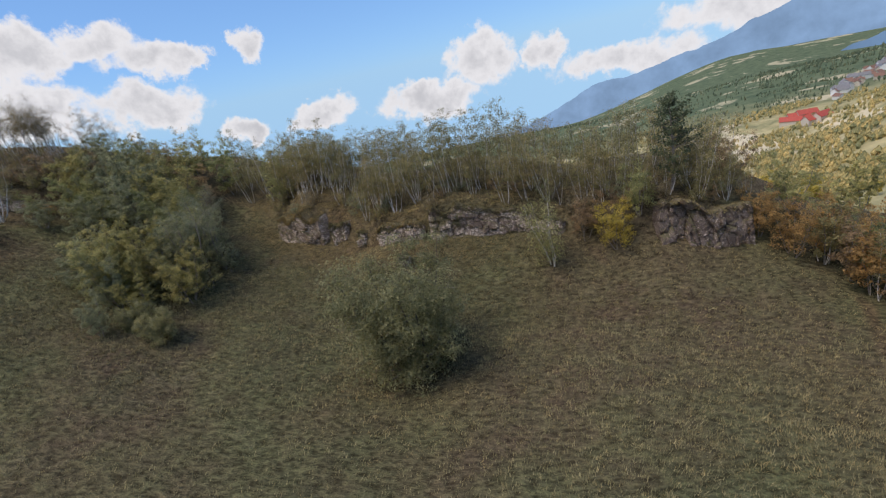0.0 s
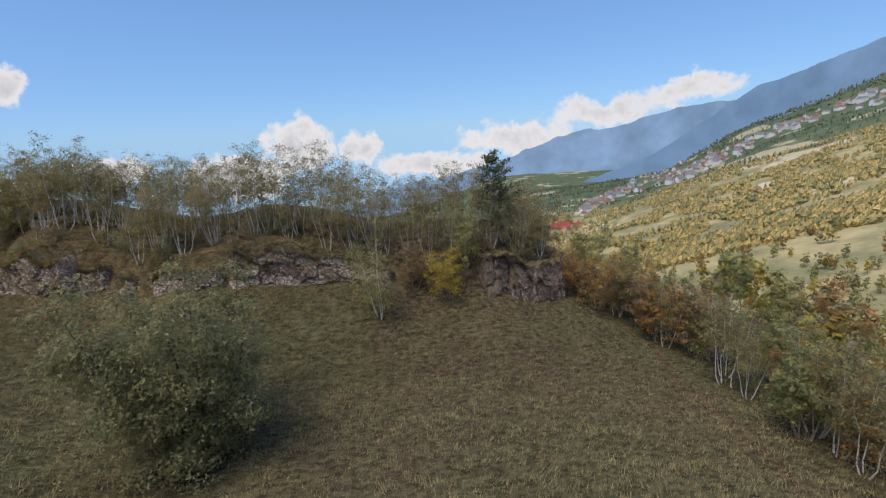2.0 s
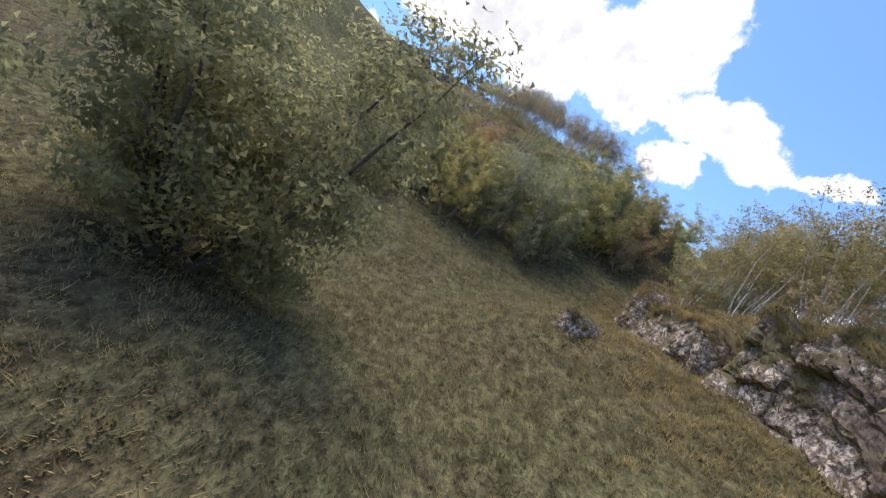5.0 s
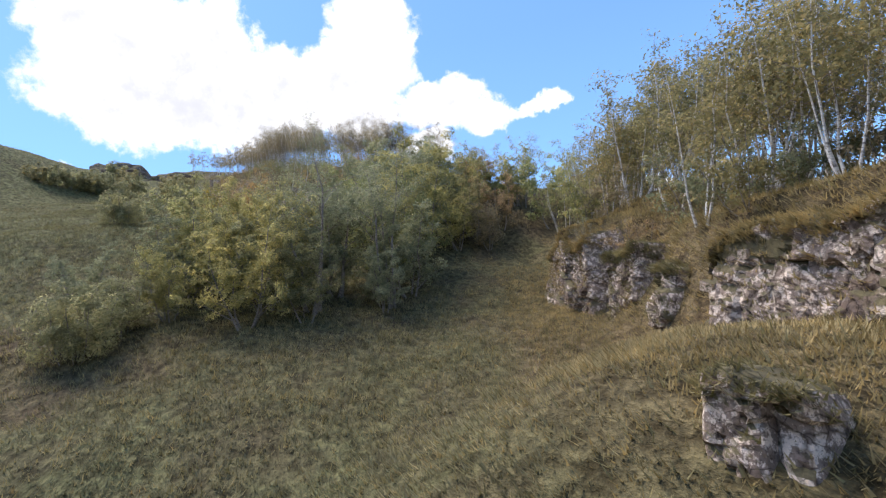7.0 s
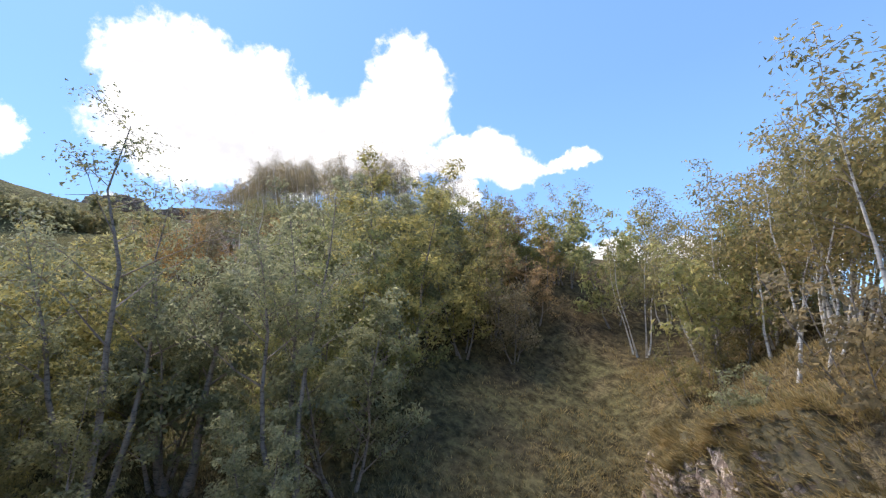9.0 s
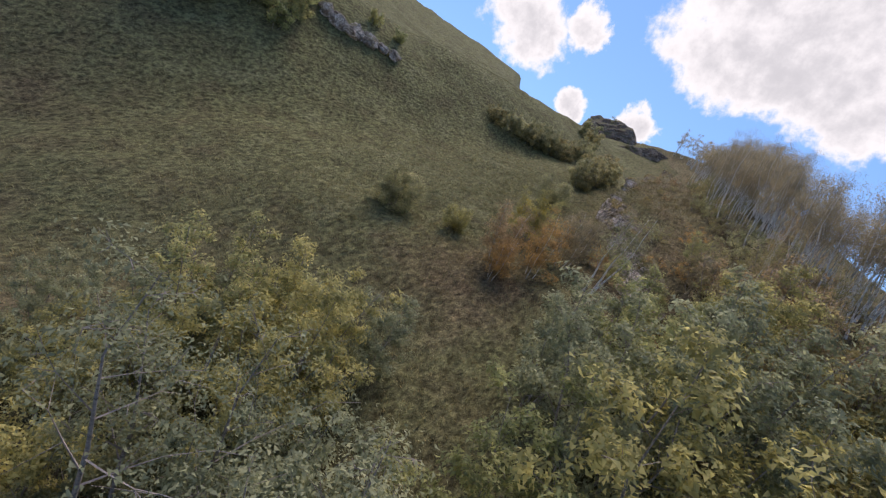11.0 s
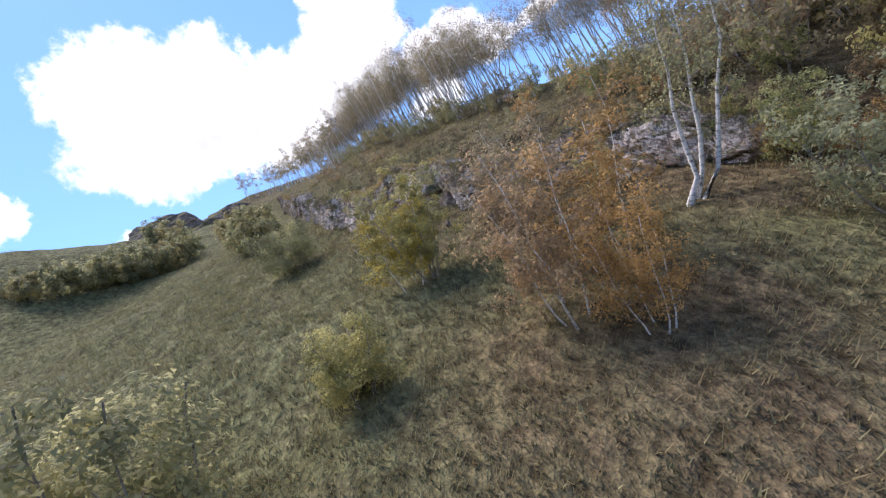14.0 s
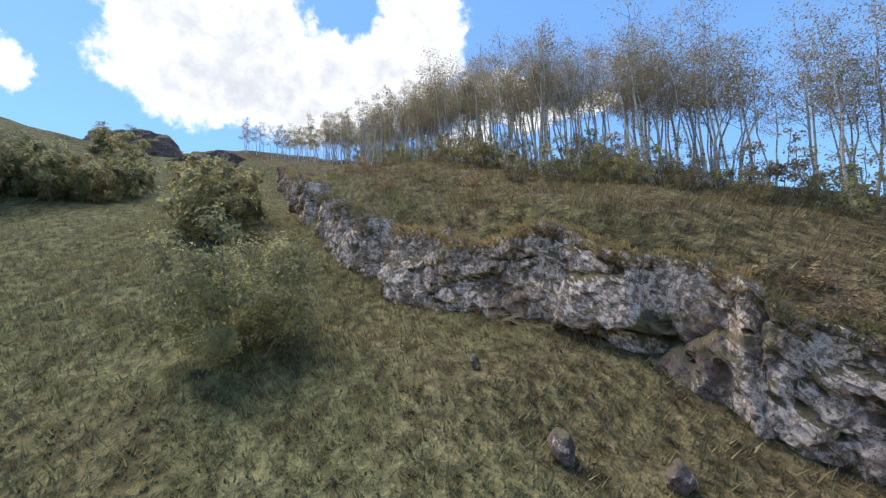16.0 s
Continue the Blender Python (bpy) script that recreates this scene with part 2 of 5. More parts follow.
def rock_mat(name, dark=1.0, lichen_at=0.475, cracks=0.5):
    mat, nt, p, out = material(name)
    tc = nt.nodes.new("ShaderNodeTexCoord").outputs["Object"]
    big = noise_node(nt, 0.6, 5, 0.6, tc)
    mid = noise_node(nt, 4.5, 8, 0.75, tc)
    fine = noise_node(nt, 14.0, 6, 0.75, tc)
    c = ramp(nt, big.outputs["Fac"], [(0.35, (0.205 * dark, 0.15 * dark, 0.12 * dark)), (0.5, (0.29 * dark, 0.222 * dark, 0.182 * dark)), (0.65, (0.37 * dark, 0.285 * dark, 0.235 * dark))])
    spots = noise_node(nt, 6.0, 8, 0.74, tc)
    plain = ramp(nt, big.outputs["Fac"], [(0.39, (0, 0, 0)), (0.48, (1, 1, 1))])
    lichen = ramp(nt, spots.outputs["Fac"], [(lichen_at, (0, 0, 0)), (lichen_at + 0.03, (1, 1, 1))])
    lichen = mix(nt, 1.0, lichen, plain, "MULTIPLY")
    c = mix(nt, lichen, c, (0.7, 0.59, 0.495))
    pit = ramp(nt, fine.outputs["Fac"], [(0.34, (0.28, 0.25, 0.24)), (0.47, (1, 1, 1)), (0.7, (1.2, 1.18, 1.14))])
    c = mix(nt, 1.0, c, pit, "MULTIPLY")
    # cracks
    dis = nt.nodes.new("ShaderNodeVectorMath")
    dis.operation = "MULTIPLY_ADD"
    nt.links.new(big.outputs["Color"], dis.inputs[0])
    dis.inputs[1].default_value = (0.9, 0.9, 0.9)
    nt.links.new(tc, dis.inputs[2])
    for sc, wide in ((0.9, 0.03), (2.4, 0.02)):
        vo = nt.nodes.new("ShaderNodeTexVoronoi")
        vo.feature = "DISTANCE_TO_EDGE"
        vo.inputs["Scale"].default_value = sc
        nt.links.new(dis.outputs[0], vo.inputs["Vector"])
        c = mix(nt, 1.0, c, ramp(nt, vo.outputs["Distance"], [(0.0, (cracks, cracks * 0.93, cracks * 0.86)), (wide, (1, 1, 1))]), "MULTIPLY")
    # moss and grass on flat ledges
    g = nt.nodes.new("ShaderNodeNewGeometry")
    sp = nt.nodes.new("ShaderNodeSeparateXYZ")
    nt.links.new(g.outputs["Normal"], sp.inputs[0])
    ad = nt.nodes.new("ShaderNodeMath")
    ad.operation = "MULTIPLY_ADD"
    nt.links.new(mid.outputs["Fac"], ad.inputs[0])
    ad.inputs[1].default_value = 0.7
    nt.links.new(sp.outputs[2], ad.inputs[2])
    ms = nt.nodes.new("ShaderNodeMapRange")
    nt.links.new(ad.outputs[0], ms.inputs[0])
    ms.inputs[1].default_value, ms.inputs[2].default_value = 0.84, 1.0
    c = mix(nt, ms.outputs[0], c, ramp(nt, fine.outputs["Fac"], [(0.35, (0.08, 0.066, 0.04)), (0.65, (0.17, 0.145, 0.08))]))
    # turf that has crept over parts of the face
    turf = noise_node(nt, 0.42, 6, 0.68, tc)
    c = mix(nt, ramp(nt, turf.outputs["Fac"], [(0.57, (0, 0, 0)), (0.61, (1, 1, 1))]), c, ramp(nt, mid.outputs["Fac"], [(0.35, (0.085, 0.07, 0.04)), (0.65, (0.175, 0.15, 0.08))]))
    nt.links.new(c, p.inputs["Base Color"])
    p.inputs["Roughness"].default_value = 0.92
    p.inputs["Specular IOR Level"].default_value = 0.2
    bump(nt, p, mid.outputs["Fac"], 0.5, 0.08)
    return mat


def bark_mat(name, light, dark_c, scale):
    mat, nt, p, out = material(name)
    tc = nt.nodes.new("ShaderNodeTexCoord").outputs["Object"]
    mp = nt.nodes.new("ShaderNodeMapping")
    mp.inputs["Scale"].default_value = (1.0, 1.0, 3.0)
    nt.links.new(tc, mp.inputs[0])
    n = noise_node(nt, scale, 6, 0.7, mp.outputs[0])
    c = ramp(nt, n.outputs["Fac"], [(0.36, dark_c), (0.5, light), (0.75, tuple(min(1, v * 1.15) for v in light))])
    nt.links.new(c, p.inputs["Base Color"])
    p.inputs["Roughness"].default_value = 0.8
    bump(nt, p, n.outputs["Fac"], 0.5, 0.03)
    return mat


def plain_mat(name, col, rough=0.8, scale=2.0, amount=0.3):
    mat, nt, p, out = material(name)
    tc = nt.nodes.new("ShaderNodeTexCoord").outputs["Object"]
    n = noise_node(nt, scale, 5, 0.65, tc)
    lo, hi = tuple(v * (1 - amount) for v in col), tuple(min(1, v * (1 + amount)) for v in col)
    nt.links.new(ramp(nt, n.outputs["Fac"], [(0.3, lo), (0.7, hi)]), p.inputs["Base Color"])
    p.inputs["Roughness"].default_value = rough
    return mat


WEATHERED = rock_mat("weathered_limestone", 0.85, 0.505, 0.32)
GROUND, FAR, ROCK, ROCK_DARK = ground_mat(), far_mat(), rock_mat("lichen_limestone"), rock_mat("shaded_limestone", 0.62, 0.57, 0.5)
BIRCH_BARK = bark_mat("birch_bark", (0.64, 0.6, 0.55), (0.12, 0.1, 0.09), 3.2)
GREY_BARK = bark_mat("grey_bark", (0.260, 0.227, 0.195), (0.078, 0.065, 0.055), 5.0)
DARK_BARK = bark_mat("dark_bark", (0.1, 0.085, 0.072), (0.03, 0.026, 0.022), 5.0)
TWIG = plain_mat("twig_bark", (0.25, 0.205, 0.18), 0.85, 4.0)
LEAF_BIRCH = leaf_mat("birch_leaves", [(0.0, (0.17, 0.165, 0.085)), (0.35, (0.26, 0.24, 0.115)), (0.7, (0.36, 0.295, 0.135)), (1.0, (0.42, 0.29, 0.14))], 0.55)
LEAF_OLIVE = leaf_mat("olive_leaves", [(0.0, (0.196, 0.218, 0.098)), (0.4, (0.305, 0.316, 0.138)), (0.75, (0.414, 0.385, 0.172)), (1.0, (0.506, 0.414, 0.184))], 0.60)
LEAF_GREEN = leaf_mat("grey_green_leaves", [(0.0, (0.19, 0.2, 0.122)), (0.5, (0.29, 0.3, 0.178)), (1.0, (0.43, 0.42, 0.25))], 0.55)
LEAF_SALLOW = leaf_mat("sallow_leaves", [(0.0, (0.2, 0.2, 0.108)), (0.5, (0.31, 0.3, 0.158)), (1.0, (0.43, 0.39, 0.205))], 0.62)
LEAF_BROWN = leaf_mat("sparse_brown_leaves", [(0.0, (0.182, 0.156, 0.104)), (0.5, (0.286, 0.240, 0.150)), (1.0, (0.403, 0.319, 0.182))], 0.60)
LEAF_YELLOW = leaf_mat("yellow_leaves", [(0.0, (0.26, 0.215, 0.05)), (0.5, (0.42, 0.33, 0.065)), (1.0, (0.55, 0.42, 0.09))], 0.5)
LEAF_GOLD = leaf_mat("golden_olive_leaves", [(0.0, (0.265, 0.247, 0.103)), (0.5, (0.414, 0.374, 0.149)), (1.0, (0.540, 0.460, 0.196))], 0.60)
LEAF_ORANGE = leaf_mat("orange_leaves", [(0.0, (0.264, 0.176, 0.077)), (0.5, (0.418, 0.264, 0.105)), (1.0, (0.528, 0.341, 0.132))], 0.60)
LEAF_RUST = leaf_mat("rusty_leaves", [(0.0, (0.237, 0.169, 0.106)), (0.5, (0.375, 0.263, 0.150)), (1.0, (0.488, 0.362, 0.188))], 0.60)
NEEDLE = leaf_mat("pine_needles", [(0.0, (0.05, 0.068, 0.04)), (0.5, (0.09, 0.112, 0.06)), (1.0, (0.14, 0.15, 0.08))], 0.2)
GRASS = leaf_mat("meadow_grass", [(0.0, (0.13, 0.12, 0.055)), (0.4, (0.205, 0.182, 0.088)), (0.7, (0.295, 0.252, 0.13)), (1.0, (0.41, 0.345, 0.2))], 0.3)
GRASS_GREEN = leaf_mat("green_grass", [(0.0, (0.118, 0.112, 0.054)), (0.4, (0.182, 0.17, 0.084)), (0.7, (0.262, 0.238, 0.122)), (1.0, (0.36, 0.315, 0.185))], 0.3)
# brown blades, their tone also darkened for the shade of the slope's bushes
GRASS_BROWN = leaf_mat("brown_grass", [(0.0, (0.12, 0.095, 0.052)), (0.5, (0.2, 0.158, 0.082)), (1.0, (0.29, 0.23, 0.125))], 0.3)
GRASS_DRY = leaf_mat("dry_grass", [(0.0, (0.185, 0.14, 0.066)), (0.5, (0.325, 0.25, 0.115)), (1.0, (0.41, 0.33, 0.17))], 0.3)

# ---- the land ----
def smooth(a, b, v):
    t = np.clip((v - a) / (b - a), 0.0, 1.0)
    return t * t * (3 - 2 * t)


def curve(v, *knots):
    """A soft line through (position, value) knots: linear between them, rounded by averaging."""
    k = np.array(sorted(knots), float)
    span = 5.0
    return sum(np.interp(v + d * span, k[:, 0], k[:, 1]) for d in (-1, -0.5, 0, 0.5, 1)) / 5


def wav(x, y, s, seed):
    """Cheap smooth bumps, about -1 to 1, of size s metres."""
    r = np.random.RandomState(seed)
    v = 0
    for i in range(7):
        a, ph = r.uniform(0, 6.283), r.uniform(0, 6.283)
        f = r.uniform(0.6, 1.6) * 6.283 / s
        v = v + np.sin((x * math.cos(a) + y * math.sin(a)) * f + ph)
    return v / 4.0


def floor_line(x):
    return curve(x, (90, -44), (60, -34), (40, -29), (26, -24.6), (18, -23.4), (0, -21.9), (-10, -21.4), (-24, -18.9), (-38, -14.8), (-47, -9.9), (-55, -6.4),
                 (-68, -2.6), (-75, -0.7), (-90, 4), (-112, 10), (-135, 18), (-152, 25), (-170, 24), (-230, 0), (-400, -60))


def cliff_line(x):
    # one nose of rock steps forward of the general line
    nose = -1.1 * np.exp(-((x + 17) / 3.0) ** 2)
    return nose + curve(x, (60, 42), (30, 46), (20, 45), (14, 42.5), (8, 45.5), (0, 46.2), (-10, 46.6), (-15, 46.5), (-20, 51), (-26, 51.5), (-31, 54.5), (-38, 60), (-46, 58),
                 (-54, 48), (-58, 45), (-64, 42.8), (-70, 40.2), (-76, 36.8), (-82, 34.8), (-90, 34), (-112, 34), (-140, 26), (-160, 10))


def cliff_height(x):
    return 0.5 * np.exp(-((x + 5) / 5) ** 2) + curve(x, (40, 0), (24, 2), (18, 4.5), (13, 3.0), (7, 0.6), (1, 1.6), (-5, 3.3), (-12, 2.9), (-16, 2.4), (-20, 2.8), (-24, 4.2), (-29.5, 4.1), (-33.5, 0.8), (-50, 0.4), (-56, 1.5),
                 (-61, 2.5), (-70, 2.6), (-80, 2.6), (-90, 2.2), (-112, 3.0), (-140, 1.0))


def near_land(x, y):
    z = floor_line(x)
    yc, hc = cliff_line(x), cliff_height(x)
    apron = curve(x, (40, 1), (14, 3.5), (8, 3.9), (3, 4.7), (-4, 4.6), (-9, 4.1), (-15, 3.3), (-26, 1.2), (-38, 0.3), (-60, 0.8), (-80, 0.8))
    d = y - yc
    z = z + apron * np.clip((d + 11) / 11, 0, 1) ** 1.4
    bank = 2.2 * np.exp(-((x + 21.0) / 1.5) ** 2)          # a grassed bank between two outcrops
    z = z + hc * smooth(-0.2 - bank, 1.3 + bank, d)
    up = np.clip(d, 0, 13)
    z = z + up * curve(x, (60, 0.1), (0, 0.24), (-12, 0.26), (-18, 0.22), (-23, 0.25), (-28, 0.42), (-34, 0.42), (-48, 0.34), (-54, 0.27), (-60, 0.22), (-72, 0.2), (-79, 0.27), (-85, 0.34), (-92, 0.3), (-110, 0.22), (-150, 0.1)) * (1 - up / 40)
    z = z - np.clip(d - 17, 0, 500) * 0.35
    # the meadow climbs slowly southwards, and more in the south-west
    z = z + np.clip(30 - y, 0, 200) * 0.09 * smooth(-38, -18, x)
    v = -(x + 52) * 0.2 - (y - 8) * 0.9
    z = z + 10.3 * smooth(-1, 17, v) * smooth(-155, -92, x)
    z = z + 6.2 * np.exp(-((x + 64) / 17) ** 2 - ((y + 15) / 15) ** 2)
    # the high grass hill behind the upper outcrop climbs to its own skyline and ends in a notch
    far, turn = np.hypot(x + 43, y - 35), np.degrees(np.arctan2(-(x + 43), y - 35)) % 360
    crest = 180 * np.tan(np.radians(np.interp(turn, (112, 118, 126, 140, 165, 180), (14.6, 15.4, 16.4, 17.2, 17, 15)))) - 3.8
    hill = np.interp(far, (55, 78, 180, 260, 420), (0.13, 0.335, 1.0, 0.93, 0.4)) * crest
    z = z + np.maximum(hill - z, 0) * smooth(115.5, 119, turn) * (1 - smooth(165, 185, turn)) * smooth(58, 84, far)
    # the rise that carries the front outcrop
    z = z + 1.8 * np.exp(-((x + 13) / 5.5) ** 2 - ((y - 43) / 4.0) ** 2)
    z = z + 0.35 * wav(x, y, 14, 3) + 0.12 * wav(x, y, 4, 5)
    return z


def far_land(x, y):
    """The valley to the north-east with its lit slope, and the ranges behind it."""
    r = np.hypot(x, y)
    az = np.degrees(np.arctan2(x, y))            # to the right of +y
    floor_el = -150 - 0.02 * np.clip(r - 900, 0, 3000)
    # east slope: rises to the right of the valley line
    side = (x * math.cos(radians(47)) - y * math.sin(radians(47)))
    z = floor_el + np.clip(side + 190, 0, 900) * 0.34 + np.clip(side - 250, 0, 900) * 0.1
    z = np.minimum(z, 60) + 0.09 * np.clip(r - 1000, 0, 1200) * smooth(38, 50, az)
    # the land falls away west of the valley line, and far off
    z = z - 0.12 * np.clip(-side - 150, 0, 4000)
    rr = smooth(1900, 3000, r)
    z = z * (1 - rr) + (-330) * rr
    z = z + 8 * wav(x, y, 260, 13) * smooth(150, 500, r)
    # open distance to the north and west lies deep
    k = smooth(6, 26, az)
    z = z * k + np.minimum(z, -20 - 0.15 * r) * (1 - k)
    return z


def land(x, y):
    x, y = np.asarray(x, float), np.asarray(y, float)
    n = near_land(np.clip(x, -420, 120), np.clip(y, -160, 220))
    out = np.maximum(np.maximum(x - 42, -x - 190), np.maximum(y - 95, -y - 110))
    k = smooth(0, 160, out)
    return n * (1 - k) + far_land(x, y) * k


def dryness(x, y):
    """How dry and brown the grass stands: most along the rocks and on the shallow eastern soil."""
    d = y - cliff_line(x)
    v = smooth(-10, -3, d) * curve(x, (30, 0.5), (8, 0.55), (0, 0.35), (-8, 0.6), (-14, 0.95), (-30, 0.8), (-38, 0.25), (-48, 0.6), (-54, 1.0), (-66, 0.9), (-74, 0.55), (-95, 0.5))
    v = np.maximum(v, smooth(0, 2, d) * 0.8)
    v = np.maximum(v, 0.75 * np.exp(-((x + 8) / 9) ** 2 - ((y - 28) / 6) ** 2))
    v = np.maximum(v, 0.65 * np.exp(-((x - 17) / 9) ** 2 - ((y - 24) / 16) ** 2))
    # a worn track along the belt of trees
    v = np.maximum(v, 1.1 * np.exp(-((x - np.interp(y, (9, 15.5, 22, 29.5, 36), (17, 18.7, 21.3, 23.2, 26.5))) / 0.8) ** 2) * smooth(6, 10, y) * (1 - smooth(36, 40, y)))
    # the bushy slope: browner grass, and the bushes' shade put into the same patch
    return np.maximum(v, 1.0 * np.exp(-((x + 53.5) / 7.5) ** 2 - ((y - 36.5) / 6.5) ** 2))


def mesh_np(name, verts, faces, mat, smooth_shade=False):
    """A mesh object from arrays of corners and of equal-sided faces."""
    me = bpy.data.meshes.new(name)
    verts, faces = np.asarray(verts, np.float32), np.asarray(faces, np.int32)
    n = faces.shape[1]
    me.vertices.add(len(verts))
    me.vertices.foreach_set("co", verts.ravel())
    me.loops.add(faces.size)
    me.loops.foreach_set("vertex_index", faces.ravel())
    me.polygons.add(len(faces))
    me.polygons.foreach_set("loop_start", np.arange(0, faces.size, n, dtype=np.int32))
    me.polygons.foreach_set("use_smooth", np.full(len(faces), smooth_shade))
    me.update(calc_edges=True)
    me.materials.append(mat)
    return me


def grid_faces(nu, nv):
    i = np.arange(nu * nv).reshape(nu, nv)
    return np.stack([i[:-1, :-1], i[1:, :-1], i[1:, 1:], i[:-1, 1:]], -1).reshape(-1, 4)


def ground_sheet():
    def axis(lo, hi, step, far):
        mid = np.arange(lo, hi + 1e-6, step)
        d = step * 1.11 ** np.arange(1, 200)
        c = np.cumsum(d)
        c = c[c < far]
        return np.concatenate([lo - c[::-1], mid, hi + c])
    xs, ys = axis(-125, 45, 0.7, 4600), axis(-25, 75, 0.7, 4600)
    X, Y = np.meshgrid(xs, ys, indexing="ij")
    Z = land(X, Y)
    v = np.stack([X, Y, Z], -1).reshape(-1, 3)
    f = grid_faces(len(xs), len(ys))
    me = mesh_np("ground", v, f, GROUND, True)
    me.materials.append(FAR)
    c = v[f].mean(1)
    far = (c[:, 0] > 62) | (c[:, 1] > 130) | (c[:, 0] < -330) | (c[:, 1] < -140)
    me.polygons.foreach_set("material_index", far.astype(np.int32))
    lush = me.attributes.new("lush", "FLOAT", "POINT")
    lush.data.foreach_set("value", smooth(34, 58, -v[:, 0]).astype(np.float32))
    dry = me.attributes.new("dry", "FLOAT", "POINT")
    dry.data.foreach_set("value", dryness(v[:, 0], v[:, 1]).astype(np.float32))
    ob = new("ground", me)
    return tagged(ob, "rough autumn hill meadow falling to a wooded valley", "ground", kind="structure")


ground_sheet()


# ---- rocks ----
def cells(u, v, su, sv, seed):
    """Broken blocks: for each place the block's own random number, and its distance from the block's rim."""
    r = np.random.RandomState(seed)
    J = r.rand(64, 64, 3)
    gu, gv = u / su, v / sv
    iu, iv = np.floor(gu).astype(int), np.floor(gv).astype(int)
    d1, d2, val = np.full(u.shape, 9.0), np.full(u.shape, 9.0), np.zeros(u.shape)
    for a in (-1, 0, 1):
        for b in (-1, 0, 1):
            j = J[(iu + a) % 64, (iv + b) % 64]
            d = np.hypot(iu + a + j[..., 0] - gu, iv + b + j[..., 1] - gv)
            near = d < d1
            d2 = np.where(near, d1, np.minimum(d2, d))
            val = np.where(near, j[..., 2], val)
            d1 = np.where(near, d, d1)
    return val, d2 - d1


def facets(u, v, su, sv, seed, tilt):
    """Flat broken plates: each has its own height and slant, with sharp edges between them."""
    r = np.random.RandomState(seed)
    J = r.rand(64, 64, 5)
    gu, gv = u / su, v / sv
    iu, iv = np.floor(gu).astype(int), np.floor(gv).astype(int)
    d1, d2, h = np.full(u.shape, 9.0), np.full(u.shape, 9.0), np.zeros(u.shape)
    for a in (-1, 0, 1):
        for b in (-1, 0, 1):
            j = J[(iu + a) % 64, (iv + b) % 64]
            du, dv = gu - iu - a - j[..., 0], gv - iv - b - j[..., 1]
            d = 0.65 * np.maximum(np.abs(du), np.abs(dv)) + 0.35 * np.hypot(du, dv)
            near = d < d1
            d2 = np.where(near, d1, np.minimum(d2, d))
            h = np.where(near, j[..., 2] + tilt * ((j[..., 3] - 0.5) * du + (j[..., 4] - 0.65) * dv), h)
            d1 = np.where(near, d, d1)
    return h, d2 - d1


def craggy(u, v, seed, size=1.0, slab=False):
    """Outward relief in metres of a fractured limestone face with tight cracks."""
    if slab:
        a, ra = facets(u + 0.15 * v, v, 1.5, 4.2, seed, 0.8)
        b, rb = facets(u - 0.1 * v, v + 0.1 * u, 0.7, 1.1, seed + 2, 1.0)
        c, rc = facets(u, v, 0.26, 0.34, seed + 3, 1.2)
        return 0.95 * a + 0.26 * b + 0.07 * c - 0.3 * np.exp(-ra * 18) - 0.08 * np.exp(-rb * 14)
    w = v + 0.08 * u + 0.12 * wav(u, v, 2.2, seed)
    a, ra = facets(u + 0.3 * wav(u, v, 3.0, seed), w, 1.7 * size, 1.1 * size, seed, 0.4)
    b, rb = facets(u - 0.15 * v, w, 0.62 * size, 0.42 * size, seed + 2, 0.8)
    c, rc = facets(u, v + 0.1 * u, 0.24 * size, 0.18 * size, seed + 3, 1.2)
    return (0.3 * a + 0.09 * b + 0.035 * c) * size - 0.13 * size * np.exp(-ra * 24) - 0.05 * size * np.exp(-rb * 16) - 0.02 * np.exp(-rc * 9) + 0.1 * wav(u, v, 4.5, seed + 4)


def bedded(u, z, seed, size=1.0):
    """Outward relief of limestone in level beds with upright joints, broken into square-edged blocks."""
    z = z + 0.1 * wav(u, z, 3.0, seed) + 0.05 * u * np.sin(seed)
    u = u + 0.15 * wav(u, z, 2.0, seed + 1)
    a, ra = facets(u, z, 1.9 * size, 1.5 * size, seed, 0.35)
    b, rb = facets(u, z, 0.8 * size, 0.5 * size, seed + 2, 0.5)
    c, rc = facets(u, z, 0.3 * size, 0.2 * size, seed + 3, 0.8)
    return (0.55 * a + 0.2 * b + 0.07 * c) * size - 0.2 * size * np.exp(-ra * 22) - 0.07 * size * np.exp(-rb * 16) - 0.02 * np.exp(-rc * 9)


def block_meshes():
    out = []
    for k in range(5):
        r = np.random.RandomState(500 + k)
        bm = bmesh.new()
        bmesh.ops.create_cube(bm, size=2.0)
        bmesh.ops.bevel(bm, geom=bm.edges[:], offset=0.22, segments=1, affect="EDGES")
        for v in bm.verts:
            v.co += Vector(r.normal(scale=0.13, size=3))
        me = bpy.data.meshes.new("block")
        bm.to_mesh(me)
        bm.free()
        me.materials.append(ROCK)
        out.append(me)
    return out


BLOCKS = block_meshes()


